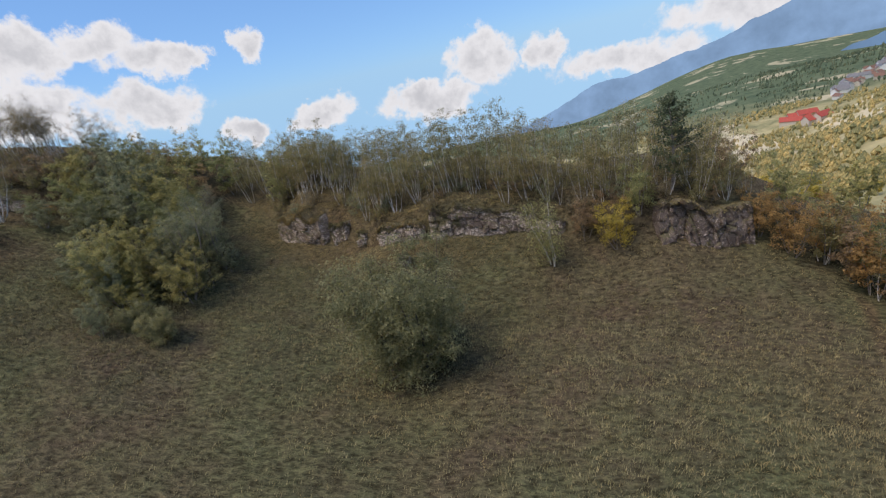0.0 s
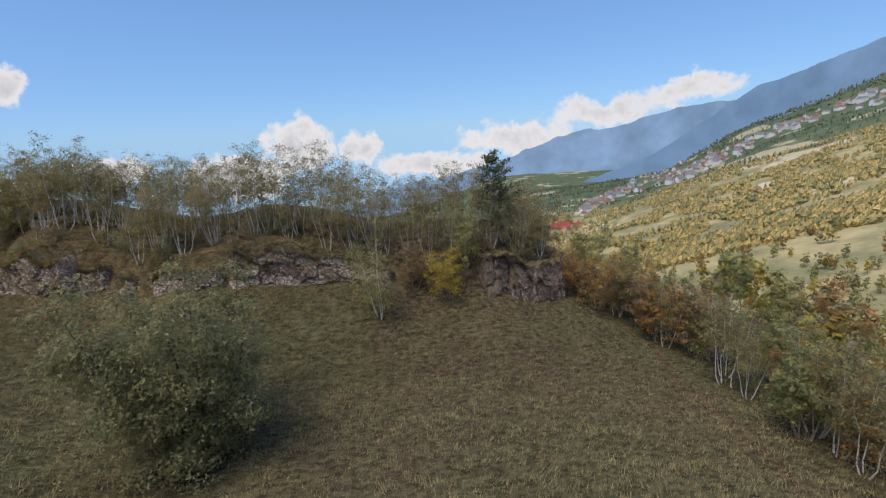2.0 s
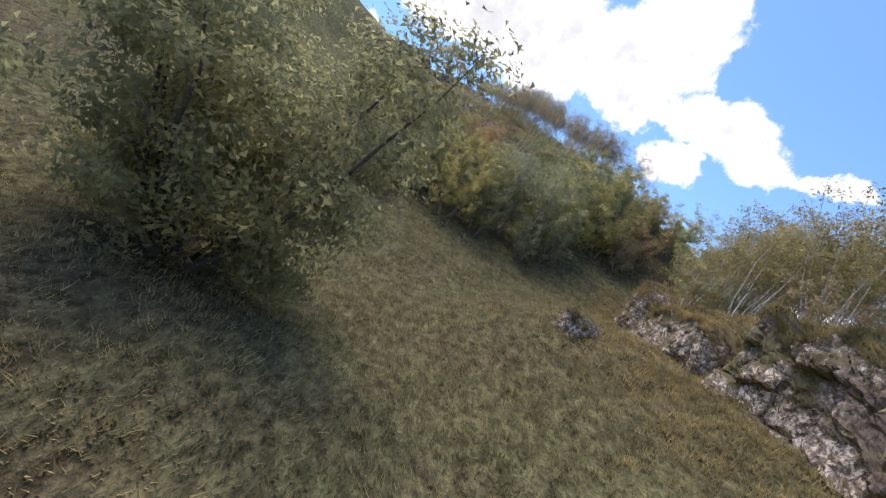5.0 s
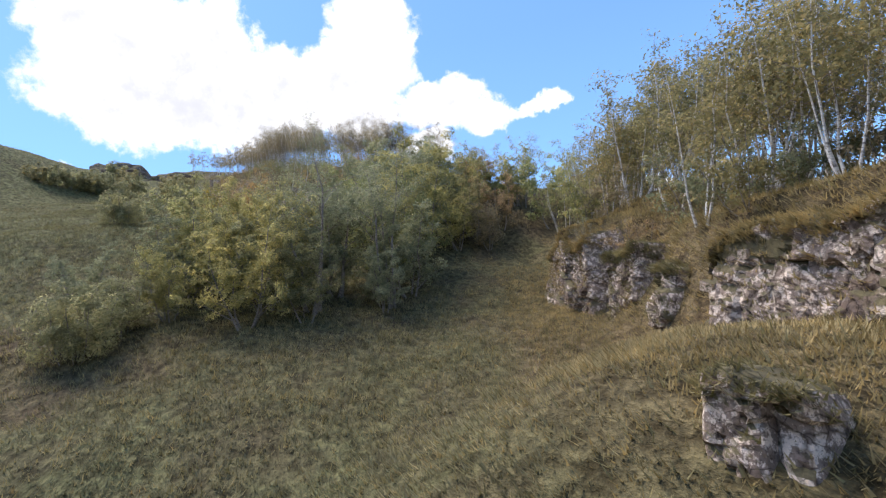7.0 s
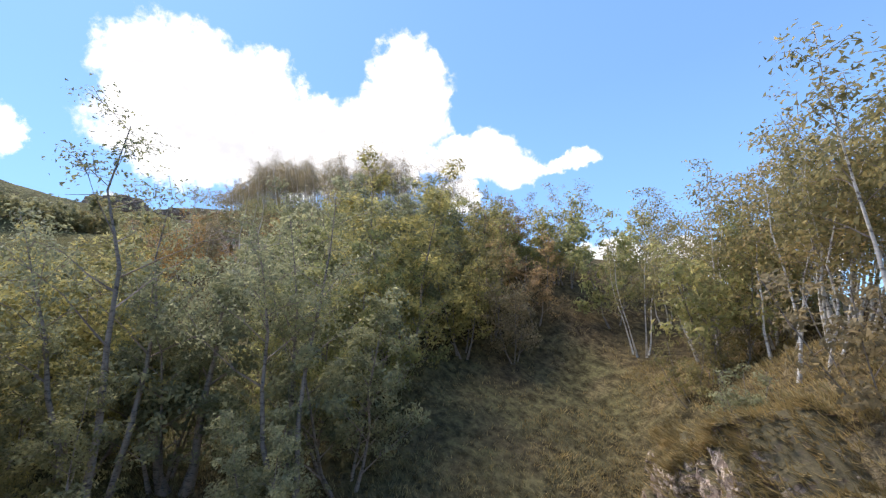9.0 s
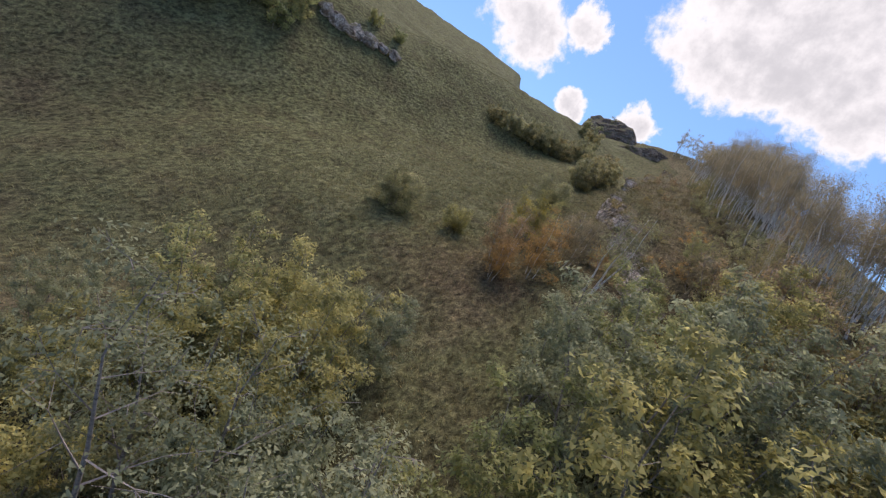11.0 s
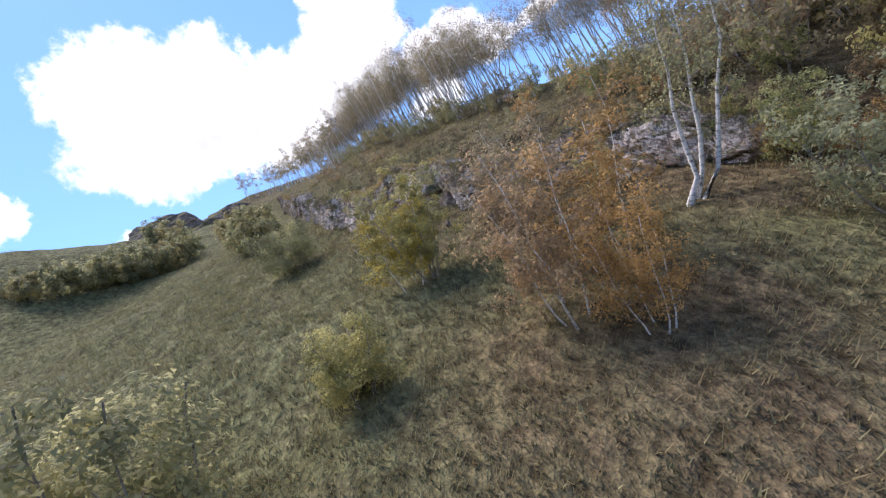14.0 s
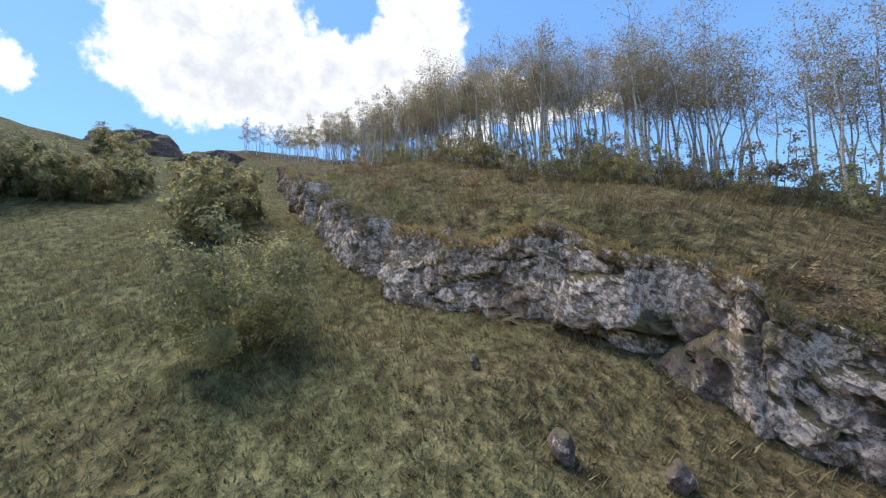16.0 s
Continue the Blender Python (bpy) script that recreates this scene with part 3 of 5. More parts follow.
def rock_face(x0, x1, seed, label, rise=0.25, mat=None, size=1.0, out=0.0, back=0.55, ends=1.6, line=None, tall=None, step=0.085, tufts=1.0, ragged=0.1, lift=0.0):
    """A length of the cliff between two places of the cliff line (or of its own line), with ragged top and foot."""
    xs = np.arange(x0, x1, step * 0.9)
    ys = cliff_line(xs) if line is None else np.interp(xs, (x0, x1), line)
    n = np.stack([np.gradient(ys, xs), -np.ones_like(xs)], -1)
    n /= np.linalg.norm(n, axis=1)[:, None]
    u = np.concatenate([[0], np.cumsum(np.hypot(np.diff(xs), np.diff(ys)))])
    foot = land(xs + n[:, 0] * 1.2, ys + n[:, 1] * 1.2) - 0.5 + lift
    h = (cliff_height(xs) + 1.0 + rise if tall is None else tall + 0.5 + 0 * xs) * (0.93 + ragged * wav(u, 0 * u, 4.0, seed) + 0.03 * wav(u, 0 * u, 1.1, seed + 7))
    taper = smooth(0, ends, u) * smooth(0, ends, u[-1] - u)
    h = h * (0.25 + 0.75 * taper)
    nv = max(10, int(h.max() / step))
    V = np.linspace(0, 1, nv)
    U, T = np.meshgrid(u, V, indexing="ij")
    Hh = T * h[:, None]
    r = craggy(U, Hh, seed, size, True) if mat is ROCK_DARK else craggy(U, Hh, seed, size) * 1.35 if mat is WEATHERED else bedded(U, Hh + foot[:, None], seed, size)
    lean = back * T ** 1.3 + 1.7 * smooth(0.86, 1.0, T) ** 1.5
    o = (0.55 + out) * taper[:, None] + (r - 0.3) * (0.3 + 0.7 * taper[:, None]) - lean - 0.9 * (1 - taper[:, None])
    if mat is None:
        # grassed gullies cut into the face, and tongues of turf that climb its foot
        gully = smooth(0.35, 0.75, wav(u, 0 * u, 3.4, seed + 11))[:, None]
        low = (0.2 + 0.16 * wav(u, 0 * u, 1.7, seed + 12) + 0.07 * wav(u, 0 * u, 0.6, seed + 13))[:, None]
        o = o - 0.75 * gully * smooth(0.1, 0.4, T) - 1.1 * np.clip(low - T, 0, 1) ** 0.7
    X = xs[:, None] + n[:, :1] * o
    Y = ys[:, None] + n[:, 1:] * o
    Z = foot[:, None] + Hh - (0.4 + rise * 0.5) * smooth(0.86, 1.0, T) ** 2 + 0.06 * wav(U, Hh, 0.7, seed + 9)
    me = mesh_np("rock_face", np.stack([X, Y, Z], -1).reshape(-1, 3), grid_faces(len(xs), nv)[:, ::-1], mat or ROCK)
    face = tagged(new("rock_face", me), label, "rock", "limestone cliffs")
    # loose blocks that stand proud of the face
    g = np.random.RandomState(seed + 50)
    for k in range(int(u[-1] * 0.9) if mat is not ROCK_DARK else 0):
        i, j = g.randint(4, len(xs) - 4), g.randint(int(nv * 0.25), int(nv * 0.9))
        if taper[i] < 0.6:
            continue
        blk = new("block", BLOCKS[g.randint(len(BLOCKS))])
        s = g.uniform(0.07, 0.15) * size
        ang = math.degrees(math.atan2(n[i, 0], -n[i, 1]))
        blk.matrix_world = pose(X[i, j], Y[i, j], Z[i, j], g.uniform(-14, 14), g.uniform(-14, 14), ang + g.uniform(-20, 20)) @ Matrix.Diagonal((s * g.uniform(0.8, 1.7), s * 0.7, s * g.uniform(0.6, 1.3), 1))
        blk.parent = face
    # tufts of bent grass on the lip and on ledges
    m = int(u[-1] * 130 * tufts)
    i = g.randint(3, len(xs) - 3, m)
    j = np.where(g.rand(m) < 0.8, g.randint(int(nv * 0.8), nv, m), g.randint(int(nv * 0.15), nv, m))
    P = np.stack([X[i, j], Y[i, j], Z[i, j]], -1)
    V = []
    for k in range(4):
        a, L = g.uniform(0, 6.283, m), 0.27 * g.uniform(0.5, 1.3, m)
        p = P + g.normal(scale=0.07, size=(m, 3)) * np.array([1, 1, 0.2])
        w = np.stack([np.cos(a), np.sin(a), 0 * a], -1) * 0.022
        fall = np.stack([n[i, 0] * 0.6 + 0.4 * np.sin(a), n[i, 1] * 0.6 + 0.4 * np.cos(a), g.uniform(0.0, 0.7, m)], -1)
        V.append(np.stack([p - w, p + w, p + fall * L[:, None]], 1))
    V = np.concatenate(V).reshape(-1, 3)
    tuft = tagged(new("grass_fringe", mesh_np("grass_fringe", V, np.arange(len(V)).reshape(-1, 3), GRASS_DRY if seed % 2 else GRASS)), "bent dry grass on the ledges", kind="stuff")
    tuft.parent = face
    return face


def boulder(x, y, sx, sy, sz, seed, label, name="boulder", sink=0.3, rz=0, mat=None, detail=5, z=None):
    """A block with flat broken sides, standing in the ground."""
    r = np.random.RandomState(seed)
    bm = bmesh.new()
    bmesh.ops.create_icosphere(bm, subdivisions=detail, radius=1.0)
    co = np.array([v.co[:] for v in bm.verts])
    for _ in range(16):
        d = r.normal(size=3)
        d /= np.linalg.norm(d)
        k = r.uniform(0.62, 0.9)
        over = np.clip(co @ d - k, 0, None)
        co -= over[:, None] * d * 0.92
    q = co * np.array([sx, sy, sz])
    sc = max(1.0, sz / 2)
    a, ra = cells(q[:, 0] + q[:, 1] * 0.8, q[:, 2] + 0.15 * q[:, 1], 0.5 * sc, 0.4 * sc, seed)
    nrm = co / np.linalg.norm(co, axis=1)[:, None]
    q = q + nrm * ((a - 0.5) * 0.3 - 0.12 * np.exp(-ra * 12))[:, None] * min(1.0, sz) * sc
    for v, c in zip(bm.verts, q):
        v.co = c
    me = bpy.data.meshes.new(name)
    bm.to_mesh(me)
    bm.free()
    me.materials.append(mat or ROCK)
    ob = new(name, me)
    ob.matrix_world = pose(x, y, (float(land(x, y)) if z is None else z) + sz * (1 - 2 * sink), 0, 0, rz)
    return tagged(ob, label, "rock")


rock_face(-32.6, -23.3, 21, "lichen-spotted limestone outcrop with a mossy grassed top", -0.5, mat=WEATHERED, out=0.6, ends=1.2, lift=0.5, tufts=3.5, ragged=0.14)
rock_face(-23.7, -20.0, 22, "small limestone outcrop high on a grassed bank", mat=WEATHERED, out=0.45, ends=0.9, line=(51.5, 50.3), tall=3.2, tufts=3.0, step=0.07, lift=0.2)
rock_face(-19.6, -17.3, 30, "limestone knob with a grassed crown beside the outcrop", mat=WEATHERED, out=0.5, ends=0.8, line=(49.6, 48.4), tall=1.8, tufts=2.5, lift=0.75)
rock_face(-17.2, -9.6, 23, "broken limestone outcrop overgrown with dry grass", -0.3, mat=WEATHERED, out=0.3, lift=-0.4, ends=1.4, tufts=2.0)
rock_face(-11.0, 5.5, 24, "long grey limestone band below a row of birches", 0.9, mat=WEATHERED, tufts=2.0, ragged=0.16)
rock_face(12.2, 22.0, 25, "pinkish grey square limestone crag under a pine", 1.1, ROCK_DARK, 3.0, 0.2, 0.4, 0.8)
rock_face(-69.0, -56.5, 26, "reddish grey layered limestone face with grass ledges", 0.0, out=0.25, ends=1.0)
rock_face(-79.5, -67.0, 27, "pale lichen-covered limestone face above the meadow", 0.1, out=0.3, step=0.075)
rock_face(-88.0, -78.2, 28, "grey limestone face with a grassed lip", -0.3, out=0.1)
rock_face(-118.0, -88.0, 29, "far limestone cliff under a birch ridge", 0.3, size=1.4, step=0.12)
rock_face(-13.7, -11.4, 40, "small pitted limestone outcrop standing out of the grass", mat=WEATHERED, size=0.7, out=0.45, back=0.3, ends=0.7, line=(42.4, 43.0), tall=1.6, step=0.06)
for i, (x, y, sx, sy, sz) in enumerate([(-65.8, -1.9, 1.3, 1.1, 1.0), (-67.4, -0.8, 1.5, 1.1, 1.2), (-69.3, 0.0, 1.6, 1.1, 1.2), (-71.4, 0.7, 1.4, 1.0, 1.0), (-73.3, 1.4, 1.2, 0.9, 0.8), (-75.0, 2.2, 1.3, 0.9, 0.9)]):
    boulder(x, y, sx, sy, sz, 70 + i, "grey rock outcrop high on the grass slope", sink=0.38, rz=-40 + 25 * (i % 3))
for i, (x, y, s) in enumerate([(-68.4, 36.3, 0.3), (-67.3, 37.5, 0.2), (-66.2, 38.4, 0.16), (-64.0, 39.6, 0.3), (-71.0, 36.0, 0.14)]):
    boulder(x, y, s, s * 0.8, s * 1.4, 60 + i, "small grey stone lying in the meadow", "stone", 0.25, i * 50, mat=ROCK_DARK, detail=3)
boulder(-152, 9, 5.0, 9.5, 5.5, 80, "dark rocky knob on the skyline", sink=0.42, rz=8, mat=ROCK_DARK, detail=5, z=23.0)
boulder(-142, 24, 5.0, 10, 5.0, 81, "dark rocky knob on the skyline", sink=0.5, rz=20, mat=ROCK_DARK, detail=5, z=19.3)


# ---- trees and shrubs ----
def tube(path, radii, sides):
    path = np.asarray(path, float)
    d = np.gradient(path, axis=0)
    d /= np.linalg.norm(d, axis=1)[:, None] + 1e-9
    ref = np.where(np.abs(d[:, 2:3]) < 0.9, np.array([[0, 0, 1.0]]), np.array([[1.0, 0, 0]]))
    a = np.cross(d, ref)
    a /= np.linalg.norm(a, axis=1)[:, None] + 1e-9
    b = np.cross(d, a)
    t = np.arange(sides) * 2 * math.pi / sides
    v = path[:, None] + np.asarray(radii)[:, None, None] * (a[:, None] * np.cos(t)[None, :, None] + b[:, None] * np.sin(t)[None, :, None])
    n = len(path)
    i = np.arange(n * sides).reshape(n, sides)
    f = np.stack([i[:-1], np.roll(i, -1, 1)[:-1], np.roll(i, -1, 1)[1:], i[1:]], -1).reshape(-1, 4)
    return v.reshape(-1, 3), f


def join(pieces):
    vs, fs, k = [], [], 0
    for v, f in pieces:
        vs.append(v)
        fs.append(f + k)
        k += len(v)
    return np.concatenate(vs), np.concatenate(fs)


def leaves(r, at, size, flat=0.0, corners=4, out=None):
    """Small pointed leaf cards, one loose piece each; out turns their faces away from the middle of their tuft."""
    n = len(at)
    nrm = r.normal(size=(n, 3))
    if out is not None:
        nrm = nrm * 0.55 + out
    nrm[:, 2] += flat
    nrm /= np.linalg.norm(nrm, axis=1)[:, None]
    t = np.cross(nrm, r.normal(size=(n, 3)))
    t /= np.linalg.norm(t, axis=1)[:, None]
    b = np.cross(nrm, t)
    s = size * r.uniform(0.55, 1.35, n)[:, None]
    if corners == 3:
        v = np.stack([at - t * s, at + b * s * 0.75 + nrm * s * 0.2, at + t * s - b * s * 0.3], 1).reshape(-1, 3)
    else:
        v = np.stack([at - t * s, at + b * s * 0.55 + nrm * s * 0.2, at + t * s, at - b * s * 0.55 + nrm * s * 0.2], 1).reshape(-1, 3)
    return v, np.arange(corners * n).reshape(n, corners)


def tree(name, seed, height, stems, lean, first, branches, blen, n_leaf, leaf, bark, leaf_material, label, category="tree", group="",
         rise=0.9, stem_r=0.011, droop=0.0, base_r=0.25, twigs=2, gap=0.0, jitter=0.05, corners=3, bow=0.0):
    r = np.random.RandomState(seed)
    root = new(name)
    root.empty_display_size = 0.3
    tips, small = [], []
    for s in range(stems):
        a = s * 6.283 / stems + r.uniform(-0.5, 0.5)
        h = height * r.uniform(0.78, 1.0) if s else height
        out = np.array([math.cos(a), math.sin(a), 0.0])
        t = np.linspace(0, 1, 7)
        ln = lean * r.uniform(0.6, 1.3)
        wig = np.cumsum(r.normal(scale=0.014 * height, size=(7, 3)), 0) * np.array([1, 1, 0.15])
        path = out[None] * (base_r * (stems > 1) + ln * h * (t ** 0.75))[:, None] + np.array([[0, 0, 1.0]]) * (t * h - 0.25)[:, None] + wig
        path = path + np.array([[bow, 0, 0]]) * (1 - np.exp(-9 * t))[:, None]
        rad = np.maximum(height * stem_r * (1.0 if stems == 1 else 0.75) * (1 - t) ** 0.85, 0.012)
        rad[0] *= 1.5
        v, f = tube(path, rad, 5)
        trunk = new("trunk", mesh_np("trunk", v, f, bark, True))
        trunk.parent = root
        for k in range(branches):
            q = first + (1 - first) * (k + r.rand()) / branches
            p0 = np.array([np.interp(q, t, path[:, c]) for c in range(3)])
            az = k * 2.4 + r.uniform(-0.6, 0.6) + a
            L = blen * height * (1.0 - 0.72 * (q - first) / (1 - first + 1e-6)) * r.uniform(0.65, 1.2)
            up = rise * r.uniform(0.6, 1.3)
            d = np.array([math.cos(az), math.sin(az), up])
            d /= np.linalg.norm(d)
            w = np.linspace(0, 1, 4)
            bp = p0 + d * (L * w)[:, None] + np.cumsum(r.normal(scale=0.045 * L, size=(4, 3)), 0) * w[:, None] + np.array([0, 0, -droop * L]) * (w ** 2)[:, None]
            br = np.maximum(np.interp(q, t, rad) * 0.5 * (1 - w) ** 0.8, 0.007)
            small.append(tube(bp, br, 3))
            tips.append((bp[1:], L))
            for _ in range(twigs):
                g = r.randint(1, 4)
                td = r.normal(size=3) * 0.8 + d
                td /= np.linalg.norm(td)
                tl = L * r.uniform(0.2, 0.45)
                tp = bp[g] + td * (tl * np.linspace(0, 1, 3))[:, None] + np.array([0, 0, -droop * tl]) * (np.linspace(0, 1, 3) ** 2)[:, None]
                small.append(tube(tp[::2], (0.009, 0.004), 3))
                tips.append((tp, tl))
    v, f = join(small)
    limbs = tagged(new("branchwork", mesh_np("branchwork", v, f, TWIG)), kind="stuff")
    limbs.parent = root
    # leaves stand in tufts round the outer ends of branches and twigs, with gaps between the tufts
    live = [tip for tip in tips if r.rand() > gap]
    cen = np.concatenate([seg[-2:] for seg, _ in live])
    wts = np.repeat([L ** 0.7 for _, L in live], 2)
    pick = r.choice(len(cen), n_leaf, p=wts / wts.sum())
    off = r.normal(size=(n_leaf, 3))
    off /= np.linalg.norm(off, axis=1)[:, None] + 1e-6
    own = r.uniform(0.6, 1.35, len(cen))[pick] * jitter * height * 2.1
    at = cen[pick] + off * (own * r.uniform(0.1, 1.0, n_leaf) ** 0.5)[:, None] * np.array([1, 1, 0.75])
    at[:, 2] = np.maximum(at[:, 2], 0.05)
    away = at - (cen.mean(0) - np.array([0, 0, 0.15 * height]))
    away /= np.linalg.norm(away, axis=1)[:, None] + 1e-6
    v, f = leaves(r, at, leaf, 0.3, corners, off * 0.6 + away * 0.8)
    crown = tagged(new("crown", mesh_np("crown", v, f, leaf_material)), kind="stuff")
    crown.parent = root
    return tagged(root, label, category, group)


def place(ob, x, y, s=1.0, rz=0.0, label="", z=None, lean=0.0, lean_az=0.0, mat=None):
    zz = float(land(x, y)) if z is None else z
    m = pose(x, y, zz - 0.08) @ pose(0, 0, 0, 0, 0, lean_az) @ pose(0, 0, 0, lean, 0, 0) @ pose(0, 0, 0, 0, 0, rz - lean_az) @ Matrix.Scale(s, 4)
    c = copy_thing(ob, m)
    if label:
        tagged(c, label)
    if mat is not None:
        for ch in c.children:
            if ch.name.startswith("crown"):
                ch.data = ch.data.copy()
                ch.data.materials[0] = mat
    return c


def drop(ob):
    for o in (*ob.children_recursive, ob):
        bpy.data.objects.remove(o)


BIRCHES = [tree("birch", 100 + i, 8.0, st, 0.2, 0.32, 11, 0.24, n, 0.085, BIRCH_BARK, LEAF_BIRCH, "slender white-stemmed birch with thinning olive and yellow leaves",
                group="birches on the rock ridge", droop=0.12, stem_r=0.0088, gap=0.15, jitter=0.033, twigs=2) for i, (st, n) in enumerate([(3, 2300), (4, 2700), (5, 3100), (3, 2500), (2, 2100)])]
THIN = [tree("birch", 120 + i, 7.2, st, 0.07, 0.46, 11, 0.2, n, 0.042, BIRCH_BARK, LEAF_BROWN, "tall bare-stemmed birch with a small thin crown",
             group="birches along the skyline", droop=0.1, stem_r=0.011, gap=0.2, jitter=0.036, twigs=2) for i, (st, n) in enumerate([(2, 2700), (1, 1900), (2, 2800), (3, 3300)])]
FAR_THIN = [tree("birch", 125 + i, 7.2, st, 0.07, 0.42, 7, 0.2, 700, 0.085, BIRCH_BARK, LEAF_BROWN, "tall bare-stemmed birch with a small thin crown",
                 group="birches along the skyline", droop=0.1, stem_r=0.011, gap=0.1, jitter=0.036, twigs=1) for i, st in enumerate((2, 1, 2))]
FAR_TREES = [tree("autumn_tree", 155 + i, 7.0, 2, 0.2, 0.2, 8, 0.28, 450, 0.36, GREY_BARK, LEAF_BIRCH, "golden autumn tree on the slope down to the valley",
                  jitter=0.05, twigs=1) for i in range(3)]
BUSHY = [tree("sallow", 140 + i, 7.0, st, 0.28, 0.14, 13, 0.3, n, 0.115, GREY_BARK, LEAF_OLIVE, "dense many-stemmed olive-green sallow",
              group="sallows below the ridge", droop=0.1, jitter=0.036) for i, (st, n) in enumerate([(4, 4800), (5, 5200), (3, 4400), (4, 4800)])]
NEAR = [tree("sallow", 180 + i, 7.0, st, 0.28, 0.12, 14, 0.3, n, 0.074, GREY_BARK, LEAF_GREEN, "grey-green many-stemmed sallow in the hollow wood",
             group="sallows below the ridge", droop=0.1, jitter=0.024, twigs=4) for i, (st, n) in enumerate([(4, 14000), (5, 15000), (3, 13000), (4, 14000)])]
BELT = [tree("sallow", 150 + i, 7.0, st, 0.24, 0.2, 11, 0.28, n, 0.15, GREY_BARK, LEAF_OLIVE, "dense many-stemmed olive-green sallow",
             group="sallows below the ridge", droop=0.1, jitter=0.04, twigs=1) for i, (st, n) in enumerate([(3, 2300), (4, 2500), (3, 2100), (2, 2000)])]
SHRUBS = [tree("shrub", 160 + i, 2.6, 7, 0.36, 0.06, 8, 0.36, 15000, 0.045, GREY_BARK, LEAF_SALLOW, "round grey-green shrub standing alone in the meadow", "shrub",
               jitter=0.06, stem_r=0.009, twigs=2) for i in range(3)]
FAR_SHRUBS = [tree("shrub", 165 + i, 2.6, 5, 0.36, 0.06, 7, 0.36, 3000, 0.1, GREY_BARK, LEAF_SALLOW, "olive shrub in the upper meadow", "shrub",
                   jitter=0.06, stem_r=0.009, twigs=1) for i in range(3)]
BRUSH = [tree("shrub", 170 + i, 2.4, 5, 0.4, 0.08, 5, 0.36, 1700, 0.065, GREY_BARK, LEAF_BIRCH, "low brown brush under the birches", "shrub",
              group="brush on the ridges", jitter=0.06, stem_r=0.009, twigs=1) for i in range(3)]
SAPLING = [tree("birch", 190 + i, 5.0, st, 0.24, 0.16, 13, 0.28, n, 0.062, BIRCH_BARK, LEAF_ORANGE, "small bushy birch with orange leaves on the slope",
                group="birches on the slope", droop=0.12, stem_r=0.008, jitter=0.04) for i, (st, n) in enumerate([(3, 6500), (4, 7500)])]


# ---- planting ----
LANES = [(8, 30, 7), (0, 35, 7), (-9, 37, 7), (-17, 40, 6), (-22, 44, 5.5), (-28, 48.5, 3.5), (-32, 50.5, 4), (-36, 53.5, 4), (-40.5, 55.5, 3.5), (-43.5, 58.5, 3.5), (-44, 34, 4), (-47, 32, 5), (-50, 30.5, 5), (-54, 30, 5), (-58, 31, 5), (-62, 32, 6)]


def free(x, y, pad=0.0):
    return all(math.hypot(x - a, y - b) > c + pad for a, b, c in LANES)


def scatter(kinds, n, x0, x1, d0, d1, s0, s1, gap, label="", mats=(), lean=0.0, seed=1, bend=None, into=None):
    """Trees strewn along the cliff line, d metres above (or below) it."""
    g = random.Random(seed)
    put = []
    tries = 0
    while len(put) < n and tries < n * 30:
        tries += 1
        x, d = g.uniform(x0, x1), g.uniform(d0, d1)
        y = float(cliff_line(np.array(x))) + d
        if all(math.hypot(x - a, y - b) > gap for a, b in put) and free(x, y, 1.0):
            put.append((x, y))
            mat = g.choice(mats) if mats and g.random() < 0.6 else None
            tilt, to = g.uniform(0, lean), g.uniform(-60, 60)
            if bend and x < bend[0]:
                tilt, to = bend[1] * g.uniform(0.7, 1.3), bend[2] + g.uniform(-25, 25)
            ob = place(g.choice(kinds), x, y, g.uniform(s0, s1), g.uniform(0, 360), label, mat=mat, lean=tilt, lean_az=to)
            if into is not None:
                into.append(ob)


def merged(name, trees, label):
    """Far trees that nobody could count, joined into one."""
    V, F, M, mats, base = [], [], [], [], 0
    for root in trees:
        m = np.array(root.matrix_basis)
        for ch in root.children:
            me = ch.data
            co = np.empty(len(me.vertices) * 3)
            me.vertices.foreach_get("co", co)
            V.append(co.reshape(-1, 3) @ m[:3, :3].T + m[:3, 3])
            if me.materials[0] not in mats:
                mats.append(me.materials[0])
            F += [[base + k for k in p.vertices] for p in me.polygons]
            M += [mats.index(me.materials[0])] * len(me.polygons)
            base += len(me.vertices)
    me = bpy.data.meshes.new(name)
    me.from_pydata(np.concatenate(V).tolist(), [], F)
    for mt in mats:
        me.materials.append(mt)
    me.polygons.foreach_set("material_index", M)
    tagged(new(name, me), label, "birches", kind="stuff")
    for root in trees:
        drop(root)


# birch wood on the first rock ridge
scatter(BIRCHES, 62, -35, 24, 3.5, 13, 0.78, 1.08, 1.9, lean=8, seed=11, bend=(-12, 10, 145))
scatter(BIRCHES, 26, -20, 24, 1.4, 4, 0.5, 0.8, 2.2, lean=12, seed=12, bend=(-12, 10, 145))
# behind the tongue of grass and west of it
scatter(BELT + BIRCHES, 15, -48, -32, 3, 11, 0.7, 0.95, 2.6, seed=13, label="leafy tree in the hollow wood beside the rocks")
scatter(BELT, 9, -56, -47, 1, 10, 0.5, 0.68, 1.8, seed=35, mats=(LEAF_GREEN, LEAF_GOLD, LEAF_BIRCH), label="low leafy tree on the crest behind the hollow wood")
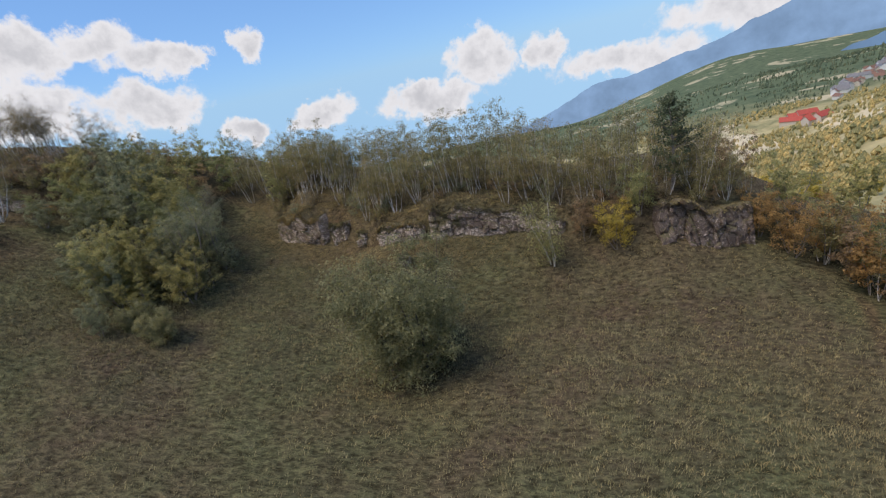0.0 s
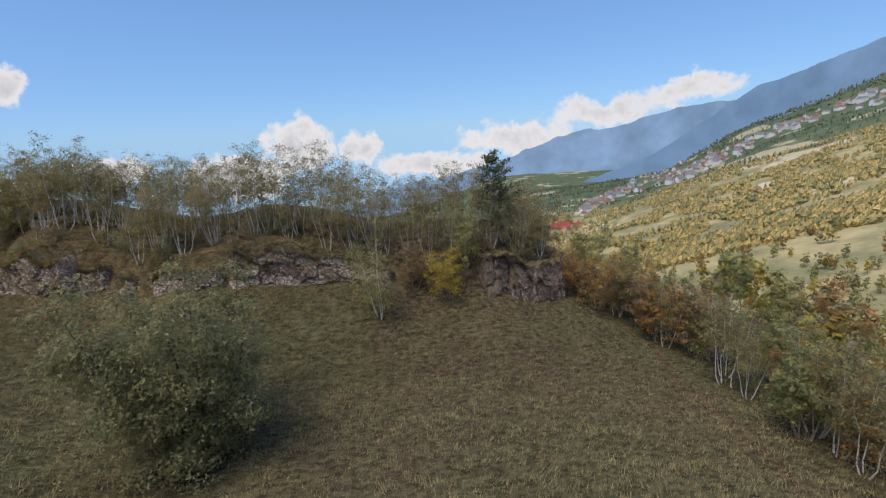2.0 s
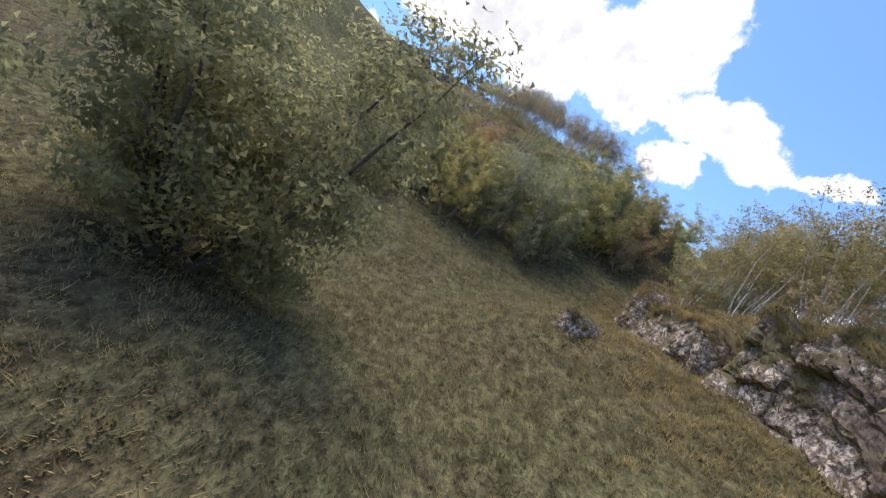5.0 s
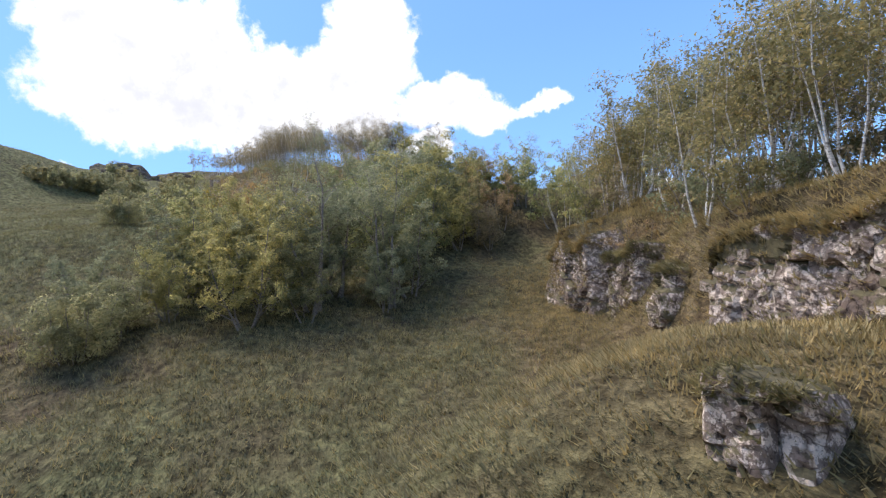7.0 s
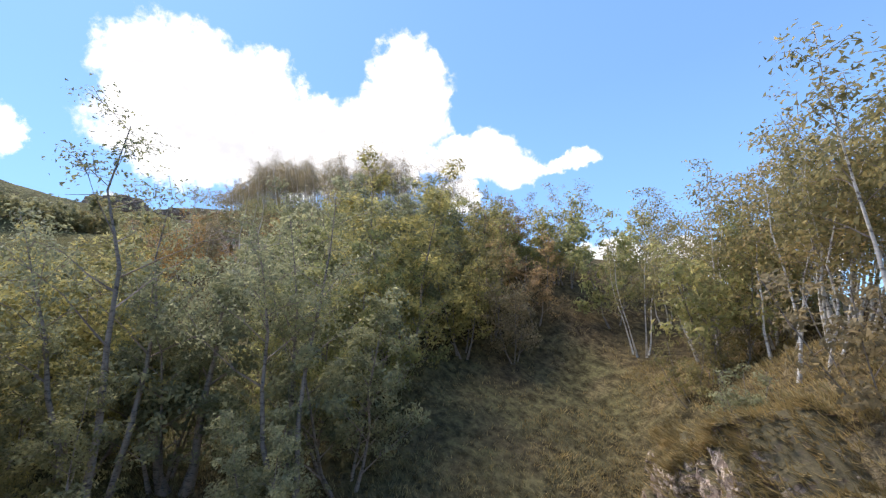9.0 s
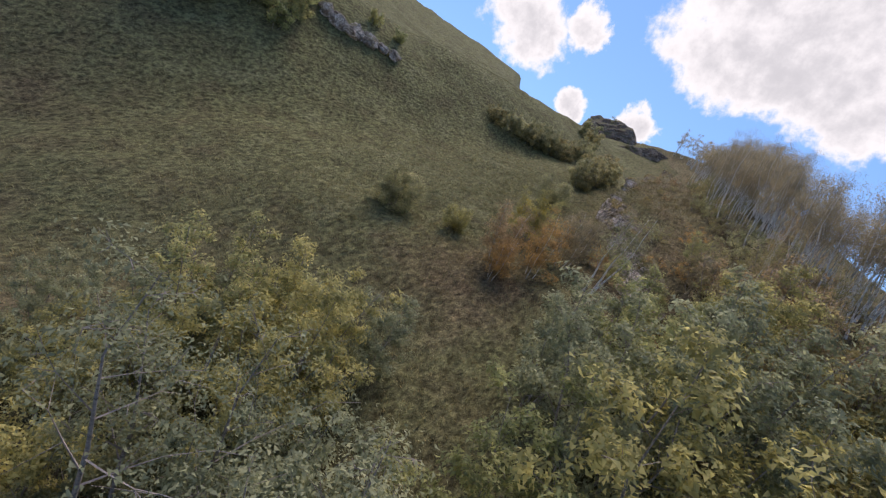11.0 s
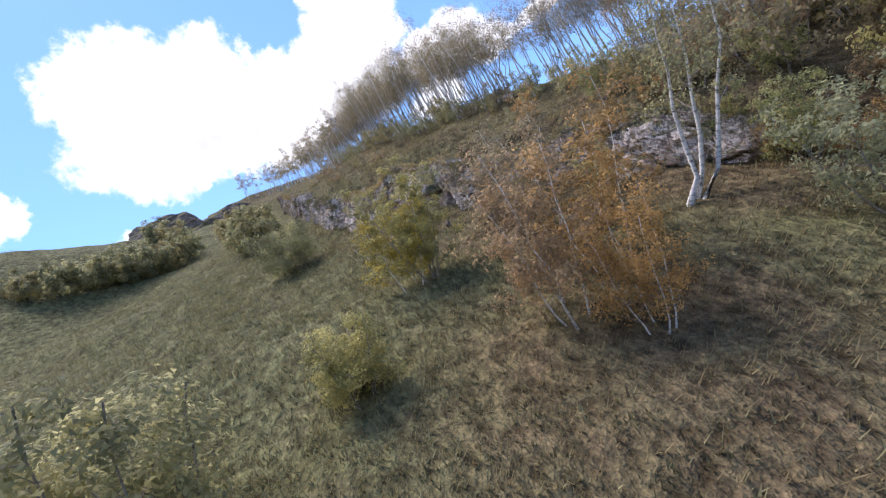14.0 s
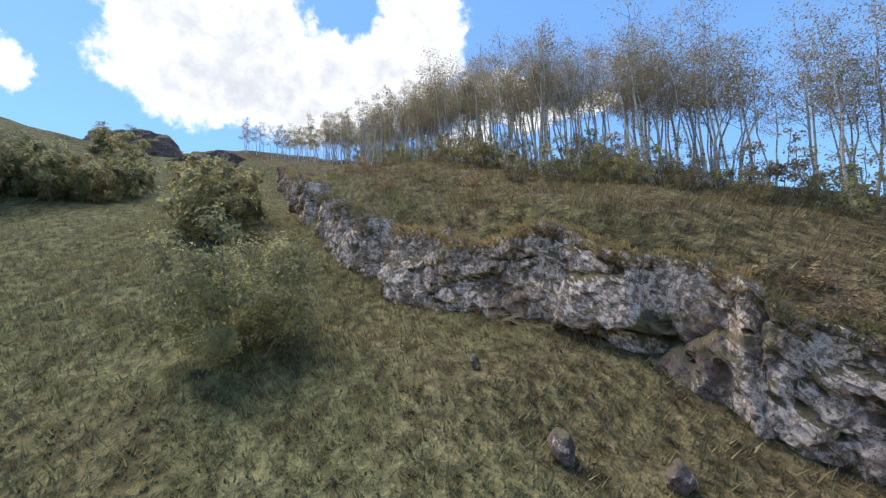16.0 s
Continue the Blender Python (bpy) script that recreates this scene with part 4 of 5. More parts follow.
# skyline birches of the second ridge
scatter(THIN, 80, -104, -60, 8.0, 14, 0.85, 1.15, 0.9, lean=8, seed=14)
scatter(THIN, 38, -92, -54, 9, 14, 0.75, 1.05, 0.8, lean=8, seed=20)
scatter(THIN + BIRCHES[:2], 13, -64, -52, 4.5, 13, 0.45, 0.68, 1.4, lean=6, seed=16, mats=(LEAF_RUST, LEAF_BIRCH), label="brown autumn tree in the wood above the slope")
far_row = []
scatter(THIN, 16, -90, -68, 9, 15, 0.75, 1.0, 0.8, lean=8, seed=33, into=far_row)
scatter(FAR_THIN, 80, -152, -96, 5, 13, 0.6, 0.9, 1.1, lean=6, seed=15, into=far_row)
scatter(FAR_THIN, 44, -126, -94, 6, 12, 0.75, 1.0, 0.7, lean=6, seed=34, into=far_row)
merged("far_birches", far_row, "row of thin bare-stemmed birches along the far ridge")

# hollow wood below the tongue: dark sallows
HOLLOW = [(-35.6, 33.4, 0.6), (-37.0, 41.5, 0.95), (-38.3, 45.8, 0.95), (-36.0, 46.6, 1.05), (-41.5, 49.6, 1.45), (-45.0, 47.5, 1.25),
          (-46.0, 53.0, 1.3), (-40.0, 47.6, 1.2), (-38.2, 33.8, 0.8), (-41.0, 37.2, 0.92), (-43.4, 38.6, 0.66), (-48.0, 44.2, 0.9), (-51.0, 46.5, 0.9), (-49.0, 50.0, 1.2),
          (-53.0, 49.5, 1.1), (-36.5, 29.5, 0.55), (-37.8, 35.4, 0.8), (-39.3, 34.8, 1.0), (-42.8, 35.2, 0.62), (-33.4, 36.9, 0.9)]
for i, (x, y, s) in enumerate(HOLLOW):
    place(NEAR[i % 4], x, y, s, i * 77, "grey-green many-stemmed sallow in the hollow wood", mat=LEAF_GOLD if (x, y) in ((-33.4, 36.9), (-37.8, 35.4), (-35.6, 33.4)) else (None, None, LEAF_OLIVE, None, LEAF_GOLD)[i % 5])
place(NEAR[0], -37.9, 39.4, 0.98, 20, "sallow with yellowing leaves at the wood's edge", mat=LEAF_GOLD)
place(NEAR[2], -39.6, 38.0, 1.0, 50, "sallow with yellowing leaves at the wood's edge", mat=LEAF_GOLD)
for k, (x, y, h) in enumerate([(-34.3, 40.4, 10.3), (-34.5, 44.9, 9.5)]):
    t = tree("tall_sallow", 230 + k, h, 3, 0.11, 0.5, 11, 0.26, 5600, 0.055, GREY_BARK, LEAF_GREEN, "tall open-crowned tree with dark forked limbs above the hollow wood", droop=0.08, stem_r=0.014, gap=0.25, jitter=0.026, twigs=4)
    t.matrix_world = pose(x, y, float(land(x, y)) - 0.1, 0, 0, 70 * k)
for i, (x, y, s) in enumerate([(-33.2, 39.8, 0.68), (-33.6, 44.0, 0.62), (-35.0, 37.9, 0.8)]):
    place(NEAR[(i + 2) % 4], x, y, s, 45 + i * 77, "grey-green many-stemmed sallow in the hollow wood", mat=(LEAF_SALLOW, None, LEAF_SALLOW)[i])
for i, (x, y, s, mt) in enumerate([(-43.3, 53.9, 0.85, LEAF_GOLD), (-44.6, 56.4, 0.85, LEAF_BIRCH), (-43.9, 58.8, 0.8, LEAF_RUST), (-46.4, 57.4, 0.85, LEAF_GOLD), (-48.5, 59.6, 0.8, LEAF_RUST), (-42.0, 56.2, 0.6, LEAF_BROWN)]):
    place(BUSHY[i % 4], x, y, s, 30 + i * 83, "autumn-coloured sallow at the back of the hollow wood", mat=mt)
scatter(BUSHY, 8, -51, -45, -8, 4, 0.65, 1.0, 2.2, seed=27, mats=(LEAF_GREEN, LEAF_BIRCH, LEAF_GOLD), label="leafy tree on the slope behind the hollow wood")
place(SHRUBS[0], -32.0, 30.5, 1.25, 0, "low grey-green shrub at the wood's lower edge")
place(SHRUBS[1], -34.5, 31.5, 1.1, 90, "low grey-green shrub at the wood's lower edge")

old = tree("old_sallow", 210, 6.0, 2, 0.3, 0.3, 12, 0.34, 6500, 0.09, GREY_BARK, LEAF_GREEN, "old sallow with a thick pale bent trunk at the wood's edge", jitter=0.045, stem_r=0.034, droop=0.1)
old.matrix_world = pose(-36.7, 42.0, float(land(-36.7, 42.0)) - 0.1, 0, 0, 60)
scatter(BRUSH, 60, -33, 22, 0.6, 9, 0.6, 1.2, 1.2, seed=17, mats=(LEAF_BROWN, LEAF_BROWN, LEAF_GREEN, LEAF_RUST))
scatter(BIRCHES[1:4], 16, -33, -16, 2.5, 10, 0.75, 1.0, 1.4, seed=18, bend=(-12, 10, 145))
scatter(BRUSH, 70, -112, -56, 6.0, 10.5, 0.5, 0.95, 0.9, seed=19, mats=(LEAF_SALLOW, LEAF_BROWN, LEAF_SALLOW), label="low grey brush on the ridge below the birches")
scatter(BRUSH, 16, -69, -52, -2.6, 4.5, 0.4, 0.95, 1.6, seed=23, mats=(LEAF_RUST, LEAF_ORANGE), label="rust-brown brush growing over the rocks")
scatter(BRUSH, 12, -100, -72, 1.5, 5, 0.25, 0.45, 2.0, seed=24, mats=(LEAF_RUST,), label="small rusty bush on the grassed lip of the rocks")

for i, (x, y, s) in enumerate([(-48.5, 57.5, 0.95), (-50.5, 60.5, 0.7), (-53.5, 62.0, 0.6), (-46.5, 62.5, 0.75), (-51.5, 55.0, 0.95), (-55.5, 57.0, 0.65), (-49.0, 53.5, 1.0)]):
    place(BUSHY[i % 4], x, y, s, i * 61, "autumn sallow on the slope behind the hollow wood", mat=(LEAF_GOLD, LEAF_GREEN, LEAF_BIRCH)[i % 3])
scatter(BRUSH, 24, -62, -51, 2.5, 8, 0.9, 1.5, 1.0, seed=33, mats=(LEAF_BROWN, LEAF_BROWN, LEAF_RUST), label="dense brown brush in the wood above the slope")

# the great sallow in the lower meadow
big = tree("great_sallow", 200, 9.0, 8, 0.5, 0.06, 15, 0.33, 46000, 0.095, DARK_BARK, LEAF_SALLOW, "wide old grey-green sallow standing alone in the lower meadow",
           droop=0.15, jitter=0.046, stem_r=0.015, gap=0.03, rise=0.75)
big.matrix_world = pose(-9.4, 29.2, float(land(-9.4, 29.2)) - 0.1, 0, 0, 180) @ Matrix.Scale(1.18, 4)

# at the foot of the first band
clump = tree("birch", 220, 8.8, 4, 0.14, 0.1, 15, 0.16, 3400, 0.09, BIRCH_BARK, LEAF_OLIVE, "thin leaning birch clump at the foot of the rocks", stem_r=0.008, droop=0.1, gap=0.15)
clump.matrix_world = pose(2.4, 41.8, float(land(2.4, 41.8)) - 0.1, 0, -5, 10)
place(BUSHY[1], 8.8, 43.0, 0.72, 0, "bright yellow bush beside the dark crag", mat=LEAF_YELLOW)
place(BUSHY[2], 6.2, 44.6, 0.7, 0, "rust-brown bush below the birches", mat=LEAF_RUST)
place(BUSHY[3], 11.5, 44.8, 0.75, 70, "olive bush beside the crag")
for i, (x, y, s, mt) in enumerate([(22.5, 45.0, .75, LEAF_ORANGE), (24.5, 42.5, .8, LEAF_ORANGE), (26.5, 47, .95, None), (21.0, 48.5, .8, LEAF_RUST), (28, 43, .9, LEAF_ORANGE)]):
    place(BUSHY[i % 4], x, y, s, i * 50, "orange-leaved tree beyond the crag", mat=mt)

# belt of trees down the eastern edge
g = random.Random(31)
for i in range(54):
    t = i / 53
    y = 43 - 40 * t + g.uniform(-1.2, 1.2)
    x = 25.5 + 1.5 * math.sin(t * 5) + g.uniform(0, 9) - 4.5 * t
    mt = g.choice([None, None, LEAF_RUST, LEAF_ORANGE, LEAF_BIRCH])
    if i % 3 == 0:
        place(BIRCHES[i % 5], x, y, g.uniform(0.7, 1.0), g.uniform(0, 360), "birch in the belt along the meadow's edge")
    else:
        place(BELT[i % 4], x, y, g.uniform(0.7, 1.05), g.uniform(0, 360), "autumn-brown tree in the belt along the meadow's edge", mat=mt)

# the slope below the second face
scatter(BUSHY, 7, -63, -54, -2.0, 3.5, 0.28, 0.42, 1.8, seed=29, mats=(LEAF_BROWN, LEAF_BROWN), label="brown-grey sallow bush growing among the rocks")
TRIPLE = tree("birch", 196, 6.6, 3, 0.035, 0.42, 9, 0.2, 2600, 0.055, BIRCH_BARK, LEAF_SALLOW, "three white birch stems curving up from one root", group="birches on the slope",
              droop=0.1, stem_r=0.017, jitter=0.05, base_r=0.3, bow=0.5)
place(TRIPLE, -56.9, 42.2, 1.0, 40, lean=14, lean_az=130)
drop(TRIPLE)
place(SAPLING[0], -56.6, 38.7, 0.95, 0)
place(SAPLING[1], -55.6, 36.7, 0.86, 60, "bushy orange-brown birch on the slope", mat=LEAF_RUST)
place(SAPLING[1], -54.3, 37.5, 0.62, 150, "low bushy birch with gold and orange leaves", mat=LEAF_ORANGE)
place(SAPLING[1], -59.8, 39.3, 0.9, 200, "brown-leaved birch with pale stems bent at the root", mat=LEAF_BROWN)
place(BUSHY[1], -53.2, 43.4, 0.5, 10, "grey-green sallow on the slope", mat=LEAF_GREEN)
place(SHRUBS[0], -55.0, 27.8, 1.4, 0)
place(SHRUBS[1], -57.2, 31.9, 0.8, 45, "small yellowing shrub in the meadow", mat=LEAF_GOLD)
place(SAPLING[0], -61.6, 34.8, 0.72, 45, "yellow-leaved sapling on the slope", mat=LEAF_YELLOW)
place(NEAR[1], -61.6, 35.5, 0.6, 15, "yellow-green sapling on the slope", mat=LEAF_GOLD)
place(SHRUBS[2], -74.3, 31.3, 1.25, 0)
place(BUSHY[3], -63.2, 39.6, 0.5, 45, "brown-grey bush against the face", mat=LEAF_BROWN)
for i, (x, y, s) in enumerate([(-86.5, 29.5, 1.25), (-88.2, 28.2, 1.45), (-89.8, 29.6, 1.5), (-91.5, 28.0, 1.5), (-93.2, 29.5, 1.45), (-94.8, 27.6, 1.4), (-97.5, 29.0, 1.4), (-100.5, 28.0, 1.5), (-104, 26, 1.5)]):
    place(FAR_SHRUBS[i % 3], x, y, s, i * 40, "yellowing olive shrub in a thicket below the far cliff", mat=(LEAF_BIRCH, LEAF_SALLOW, LEAF_BIRCH)[i % 3])
for i, (x, y, s) in enumerate([(-91.5, 10.5, 1.1), (-93.2, 12.3, 1.4), (-95.0, 13.8, 1.4), (-96.6, 15.4, 1.4), (-98.4, 16.8, 1.45), (-100.4, 17.8, 1.45), (-102.6, 18.4, 1.5), (-99.5, 14.8, 1.45), (-102.0, 15.8, 1.5),
                               (-105.0, 18.6, 1.4), (-108, 20, 1.5), (-112, 19, 1.5), (-118, 17, 1.6), (-123, 14, 1.6)]):
    place(FAR_SHRUBS[i % 3], x, y, s, i * 40, "olive shrub in a row across the upper meadow", mat=(LEAF_BIRCH, None, None)[i % 3])
for i, (x, y, s) in enumerate([(-54.0, -4.3, 1.5), (-55.5, -2.8, 1.3), (-57.3, -2.1, 1.5), (-59.1, 0.2, 1.3), (-61.5, -0.5, 1.4), (-52.8, -2.8, 1.4), (-50.5, -4.5, 1.6), (-63.2, -2.4, 1.2), (-76.5, 0.2, 0.8), (-73.0, -1.5, 0.8)]):
    place(FAR_SHRUBS[i % 3], x, y, s, i * 66, "shrub below the high outcrop", mat=LEAF_OLIVE)
place(SHRUBS[0], -153, 8, 2.0, 0, "bush on the skyline knob")


# pine on the crag
def pine(x, y, h):
    r = np.random.RandomState(5)
    root = new("pine")
    t = np.linspace(0, 1, 9)
    path = np.stack([0.25 * np.sin(t * 4), 0.2 * np.sin(t * 3 + 1), t * h - 0.2], -1)
    v, f = tube(path, 0.17 * (1 - t) ** 0.8 + 0.015, 8)
    new("trunk", mesh_np("trunk", v, f, GREY_BARK, True)).parent = root
    limbs, at = [], []
    for k in range(38):
        q = 0.18 + 0.8 * (k + r.rand()) / 38
        az = k * 2.4 + r.uniform(-0.4, 0.4)
        L = h * 0.34 * (1.03 - q) ** 0.5 * r.uniform(0.4, 1.25) * (0.6 if q < 0.3 else 1.0)
        d = np.array([math.cos(az), math.sin(az), 0.18 + 0.3 * q])
        w = np.linspace(0, 1, 5)
        p = np.array([np.interp(q, t, path[:, c]) for c in range(3)]) + d * (L * w)[:, None]
        p[:, 2] += 0.12 * L * w ** 2
        limbs.append(tube(p, 0.035 * (1 - w) + 0.006, 4))
        m = 110
        s = r.uniform(0.3, 1.0, m)
        at.append(p[0] + (p[-1] - p[0]) * s[:, None] + r.normal(scale=(0.24, 0.24, 0.12), size=(m, 3)))
    v, f = join(limbs)
    new("branchwork", mesh_np("branchwork", v, f, TWIG)).parent = root
    v, f = leaves(r, np.concatenate(at), 0.12, 0.4)
    new("crown", mesh_np("crown", v, f, NEEDLE)).parent = root
    root.matrix_world = pose(x, y, float(land(x, y)) - 0.1)
    for ch in root.children[1:]:
        tagged(ch, kind="stuff")
    tagged(root, "dark green pine growing on the crag's edge", "tree")


pine(15.2, 46.6, 9.6)
g = random.Random(37)
for i in range(290):
    a, rad = radians(g.uniform(24, 78)), 50 + 290 * g.random() ** 0.8
    x, y = rad * math.sin(a), rad * math.cos(a)
    if x > 40 or y > 85:
        place(FAR_TREES[i % 3], x, y, g.uniform(0.8, 1.35), g.uniform(0, 360), mat=g.choice([LEAF_ORANGE, LEAF_YELLOW, None, LEAF_GOLD, LEAF_OLIVE]))
for k in (BIRCHES, THIN, FAR_THIN, FAR_TREES, BUSHY, BELT, SHRUBS, FAR_SHRUBS, BRUSH, NEAR, SAPLING):
    for o in k:
        drop(o)


# meadow grass: leaning tussocks, thinner away from the middle strip of the hillside
STRIP = np.array([(12, 22), (6, 32), (-10, 38), (-22, 45), (-40, 36), (-50, 31), (-66, 34), (-76, 33)], float)


def strip_distance(x, y):
    best = np.full(x.shape, 1e9)
    for a, b in zip(STRIP[:-1], STRIP[1:]):
        d = b - a
        t = np.clip(((x - a[0]) * d[0] + (y - a[1]) * d[1]) / (d @ d), 0, 1)
        best = np.minimum(best, np.hypot(x - a[0] - t * d[0], y - a[1] - t * d[1]))
    return best


def grass(name, n, x0, x1, y0, y1, mat, size, seed, label, reach, d0=-99.0, d1=12.0, dry=False):
    r = np.random.RandomState(seed)
    x, y = r.uniform(x0, x1, n), r.uniform(y0, y1, n)
    d = y - cliff_line(x)
    clump = wav(x, y, 5, seed) + 0.8 * wav(x, y, 1.7, seed + 1)
    keep = (d < d1) & (d > d0) & (clump + r.normal(scale=0.8, size=n) > -0.6) & (r.rand(n) < 0.12 + 0.88 * np.exp(-(strip_distance(x, y) / reach) ** 2))
    lot = dryness(x, y) * 0.8 + 0.12 > r.rand(n)
    keep &= lot if dry else ~lot
    x, y = x[keep], y[keep]
    z = land(x, y)
    e = 0.5
    gx, gy = (land(x + e, y) - z) / e, (land(x, y + e) - z) / e
    down = -np.stack([gx, gy], -1)
    down /= np.linalg.norm(down, axis=1)[:, None] + 0.15
    V = []
    for k in range(4):
        m = len(x)
        a = r.uniform(0, 6.283, m)
        o = r.normal(scale=0.12, size=(m, 2))
        L = size * r.uniform(0.6, 1.5, m)
        ln = down * 0.55 + np.stack([np.cos(a), np.sin(a)], -1) * 0.5
        p = np.stack([x + o[:, 0], y + o[:, 1], z - 0.04], -1)
        w = np.stack([-np.sin(a), np.cos(a), 0 * a], -1) * (0.03 * size / 0.4 * r.uniform(0.6, 1.5, m))[:, None]
        tip = p + np.concatenate([ln * L[:, None] * 0.9, (L * r.uniform(0.4, 0.85, m))[:, None]], -1)
        V.append(np.stack([p - w, p + w, tip], 1))
    v = np.concatenate(V).reshape(-1, 3)
    me = mesh_np(name, v, np.arange(len(v)).reshape(-1, 3), mat)
    return tagged(new(name, me), label, "grass", kind="stuff")


grass("grass", 210000, -36, 32, -12, 56, GRASS, 0.26, 301, "rough pale-olive autumn meadow grass", 13)
grass("hill_grass", 230000, -105, -36, -12, 50, GRASS_GREEN, 0.23, 302, "rough green grass of the upper meadow", 13)
grass("brown_grass", 105000, -98, -46, 8, 64, GRASS_BROWN, 0.23, 305, "dull brown grass on the slope under the second face", 16, -40.0, 13.0, True)
grass("dry_grass", 145000, -46, 26, 8, 64, GRASS_DRY, 0.23, 304, "dry straw-coloured grass along the rocks", 16, -40.0, 13.0, True)
grass("ledge_grass", 110000, -38, 2, 40, 62, GRASS_DRY, 0.2, 306, "thick dry grass on the slopes between the outcrops", 30, -4.5, 5.0, True)


# ---- the valley ----
def town_line(az):
    """How high the town's strip of houses lies up the slope, in each direction from the meadow."""
    return np.interp(az, (28, 31, 34, 38, 44, 50, 55, 60), (-11.2, -10.0, -8.0, -6.0, -4.3, -1.2, 1.0, 2.4))


def woods(name, seed, n, r0, r1, power, evergreen, stops, label):
    """Trees of the far slopes, too many to count."""
    r = np.random.RandomState(seed)
    rad = r0 + (r1 - r0) * r.rand(n) ** power
    az = np.radians(np.where(r.rand(n) < 0.6, r.uniform(26, 64, n), r.uniform(3, 70, n)))
    x, y = rad * np.sin(az), rad * np.cos(az)
    ok = (wav(x, y, 190, 41) + 0.7 * wav(x, y, 60, 42) > -0.42) & ((x > 50) | (y > 95))
    # the town's strip is kept clear of trees
    deg, el = np.degrees(az), np.degrees(np.arctan2(land(x, y) + 5, rad))
    ok &= ~((deg > 27) & (deg < 61) & (np.abs(el - town_line(deg) + 0.1) < 0.6))
    x, y = x[ok], y[ok]
    z = land(x, y)
    n = len(x)
    h = r.uniform(3.5, 7, n) * (1 + 0.8 * smooth(1000, 2200, np.hypot(x, y)))
    con = r.rand(n) < evergreen
    V, rings = [], 3
    t = np.arange(4) * 2 * math.pi / 4
    for ring, (hh, wc, wb) in enumerate(((0.05, 0.24, 0.24), (0.5, 0.15, 0.33), (1.0, 0.01, 0.07))):
        w = np.where(con, wc, wb)[:, None] * h[:, None] * r.uniform(0.75, 1.25, (n, 4))
        V.append(np.stack([x[:, None] + w * np.cos(t + ring), y[:, None] + w * np.sin(t + ring), np.repeat((z + hh * h)[:, None], 4, 1) + r.normal(scale=0.3, size=(n, 4))], -1))
    V = np.stack(V, 1)
    idx = np.arange(n * rings * 4).reshape(n, rings, 4)
    F = np.stack([idx[:, :-1], np.roll(idx, -1, 2)[:, :-1], np.roll(idx, -1, 2)[:, 1:], idx[:, 1:]], -1).reshape(-1, 4)
    tagged(new(name, mesh_np(name, V.reshape(-1, 3), F, leaf_mat(name + "_crowns", stops, 0.15))), label, "woods", kind="stuff")


# crown colours of the near slope are raised to stand for sunshine on it
woods("golden_woods", 77, 14000, 330, 1000, 1.2, 0.25, [(0.0, (0.12, 0.145, 0.075)), (0.35, (0.25, 0.24, 0.11)), (0.6, (0.45, 0.36, 0.15)), (0.85, (0.62, 0.45, 0.175)), (1.0, (0.6, 0.38, 0.15))], "green and golden woods covering the near valley slope")
woods("dark_woods", 78, 10000, 950, 2500, 1.1, 0.75, [(0.0, (0.075, 0.105, 0.065)), (0.5, (0.135, 0.165, 0.095)), (0.85, (0.22, 0.22, 0.12)), (1.0, (0.4, 0.32, 0.15))], "dark green woods covering the far valley slopes")

WALLS = [plain_mat("white_render", (0.72, 0.7, 0.66), 0.9, 0.5, 0.1), plain_mat("cream_render", (0.6, 0.52, 0.42), 0.9, 0.5, 0.1)]
ROOFS = [plain_mat("brown_tiles", (0.22, 0.12, 0.085), 0.9, 1.0), plain_mat("red_tiles", (0.42, 0.075, 0.05), 0.8, 1.0), plain_mat("grey_tiles", (0.2, 0.19, 0.19), 0.9, 1.0)]


def house(w, l, h, wall, roof, label):
    root = new("house")
    a, b = w / 2, l / 2
    v = np.array([(-a, -b, -3), (a, -b, -3), (a, b, -3), (-a, b, -3), (-a, -b, h), (a, -b, h), (a, b, h), (-a, b, h), (0, -b, h + w * .4), (0, b, h + w * .4)])
    bm = bmesh.new()
    vs = [bm.verts.new(c) for c in v]
    for f in ((0, 1, 5, 8, 4), (1, 2, 6, 5), (2, 3, 7, 9, 6), (3, 0, 4, 7)):
        bm.faces.new([vs[i] for i in f])
    me = bpy.data.meshes.new("wall")
    bm.to_mesh(me)
    bm.free()
    me.materials.append(wall)
    new("wall", me).parent = root
    o, t, k = 0.6, 0.3, w * .4 / a
    rv = []
    for dz in (0, t):
        rv += [(-a - o, -b - o, h - o * k + dz), (0, -b - o, h + w * .4 + dz), (a + o, -b - o, h - o * k + dz), (-a - o, b + o, h - o * k + dz), (0, b + o, h + w * .4 + dz), (a + o, b + o, h - o * k + dz)]
    rf = [(6, 7, 10, 9), (7, 8, 11, 10), (0, 3, 4, 1), (1, 4, 5, 2), (0, 6, 9, 3), (2, 5, 11, 8), (0, 1, 7, 6), (1, 2, 8, 7), (3, 9, 10, 4), (4, 10, 11, 5)]
    new("roof", mesh_np("roof", rv, rf, roof)).parent = root
    return tagged(root, label, "house", "houses of the valley town")


HOUSES = [house(10, 13, 6, WALLS[0], ROOFS[0], "white rendered house with a brown gable roof"), house(12, 18, 8, WALLS[0], ROOFS[2], "white rendered house with a grey gable roof"),
          house(10, 12, 6, WALLS[1], ROOFS[0], "cream house with a brown gable roof")]
RED = house(12, 24, 5, WALLS[1], ROOFS[1], "long hall with a bright red roof")
g = random.Random(51)


def on_slope(az, el):
    """The place on the far land that lies in this direction from the middle of the meadow."""
    r = np.arange(650, 2300, 5.0)
    x, y = r * math.sin(radians(az)), r * math.cos(radians(az))
    e = np.degrees(np.arctan2(land(x, y) + 5, r))
    k = int(np.argmin(np.abs(e - el)))
    return x[k], y[k]


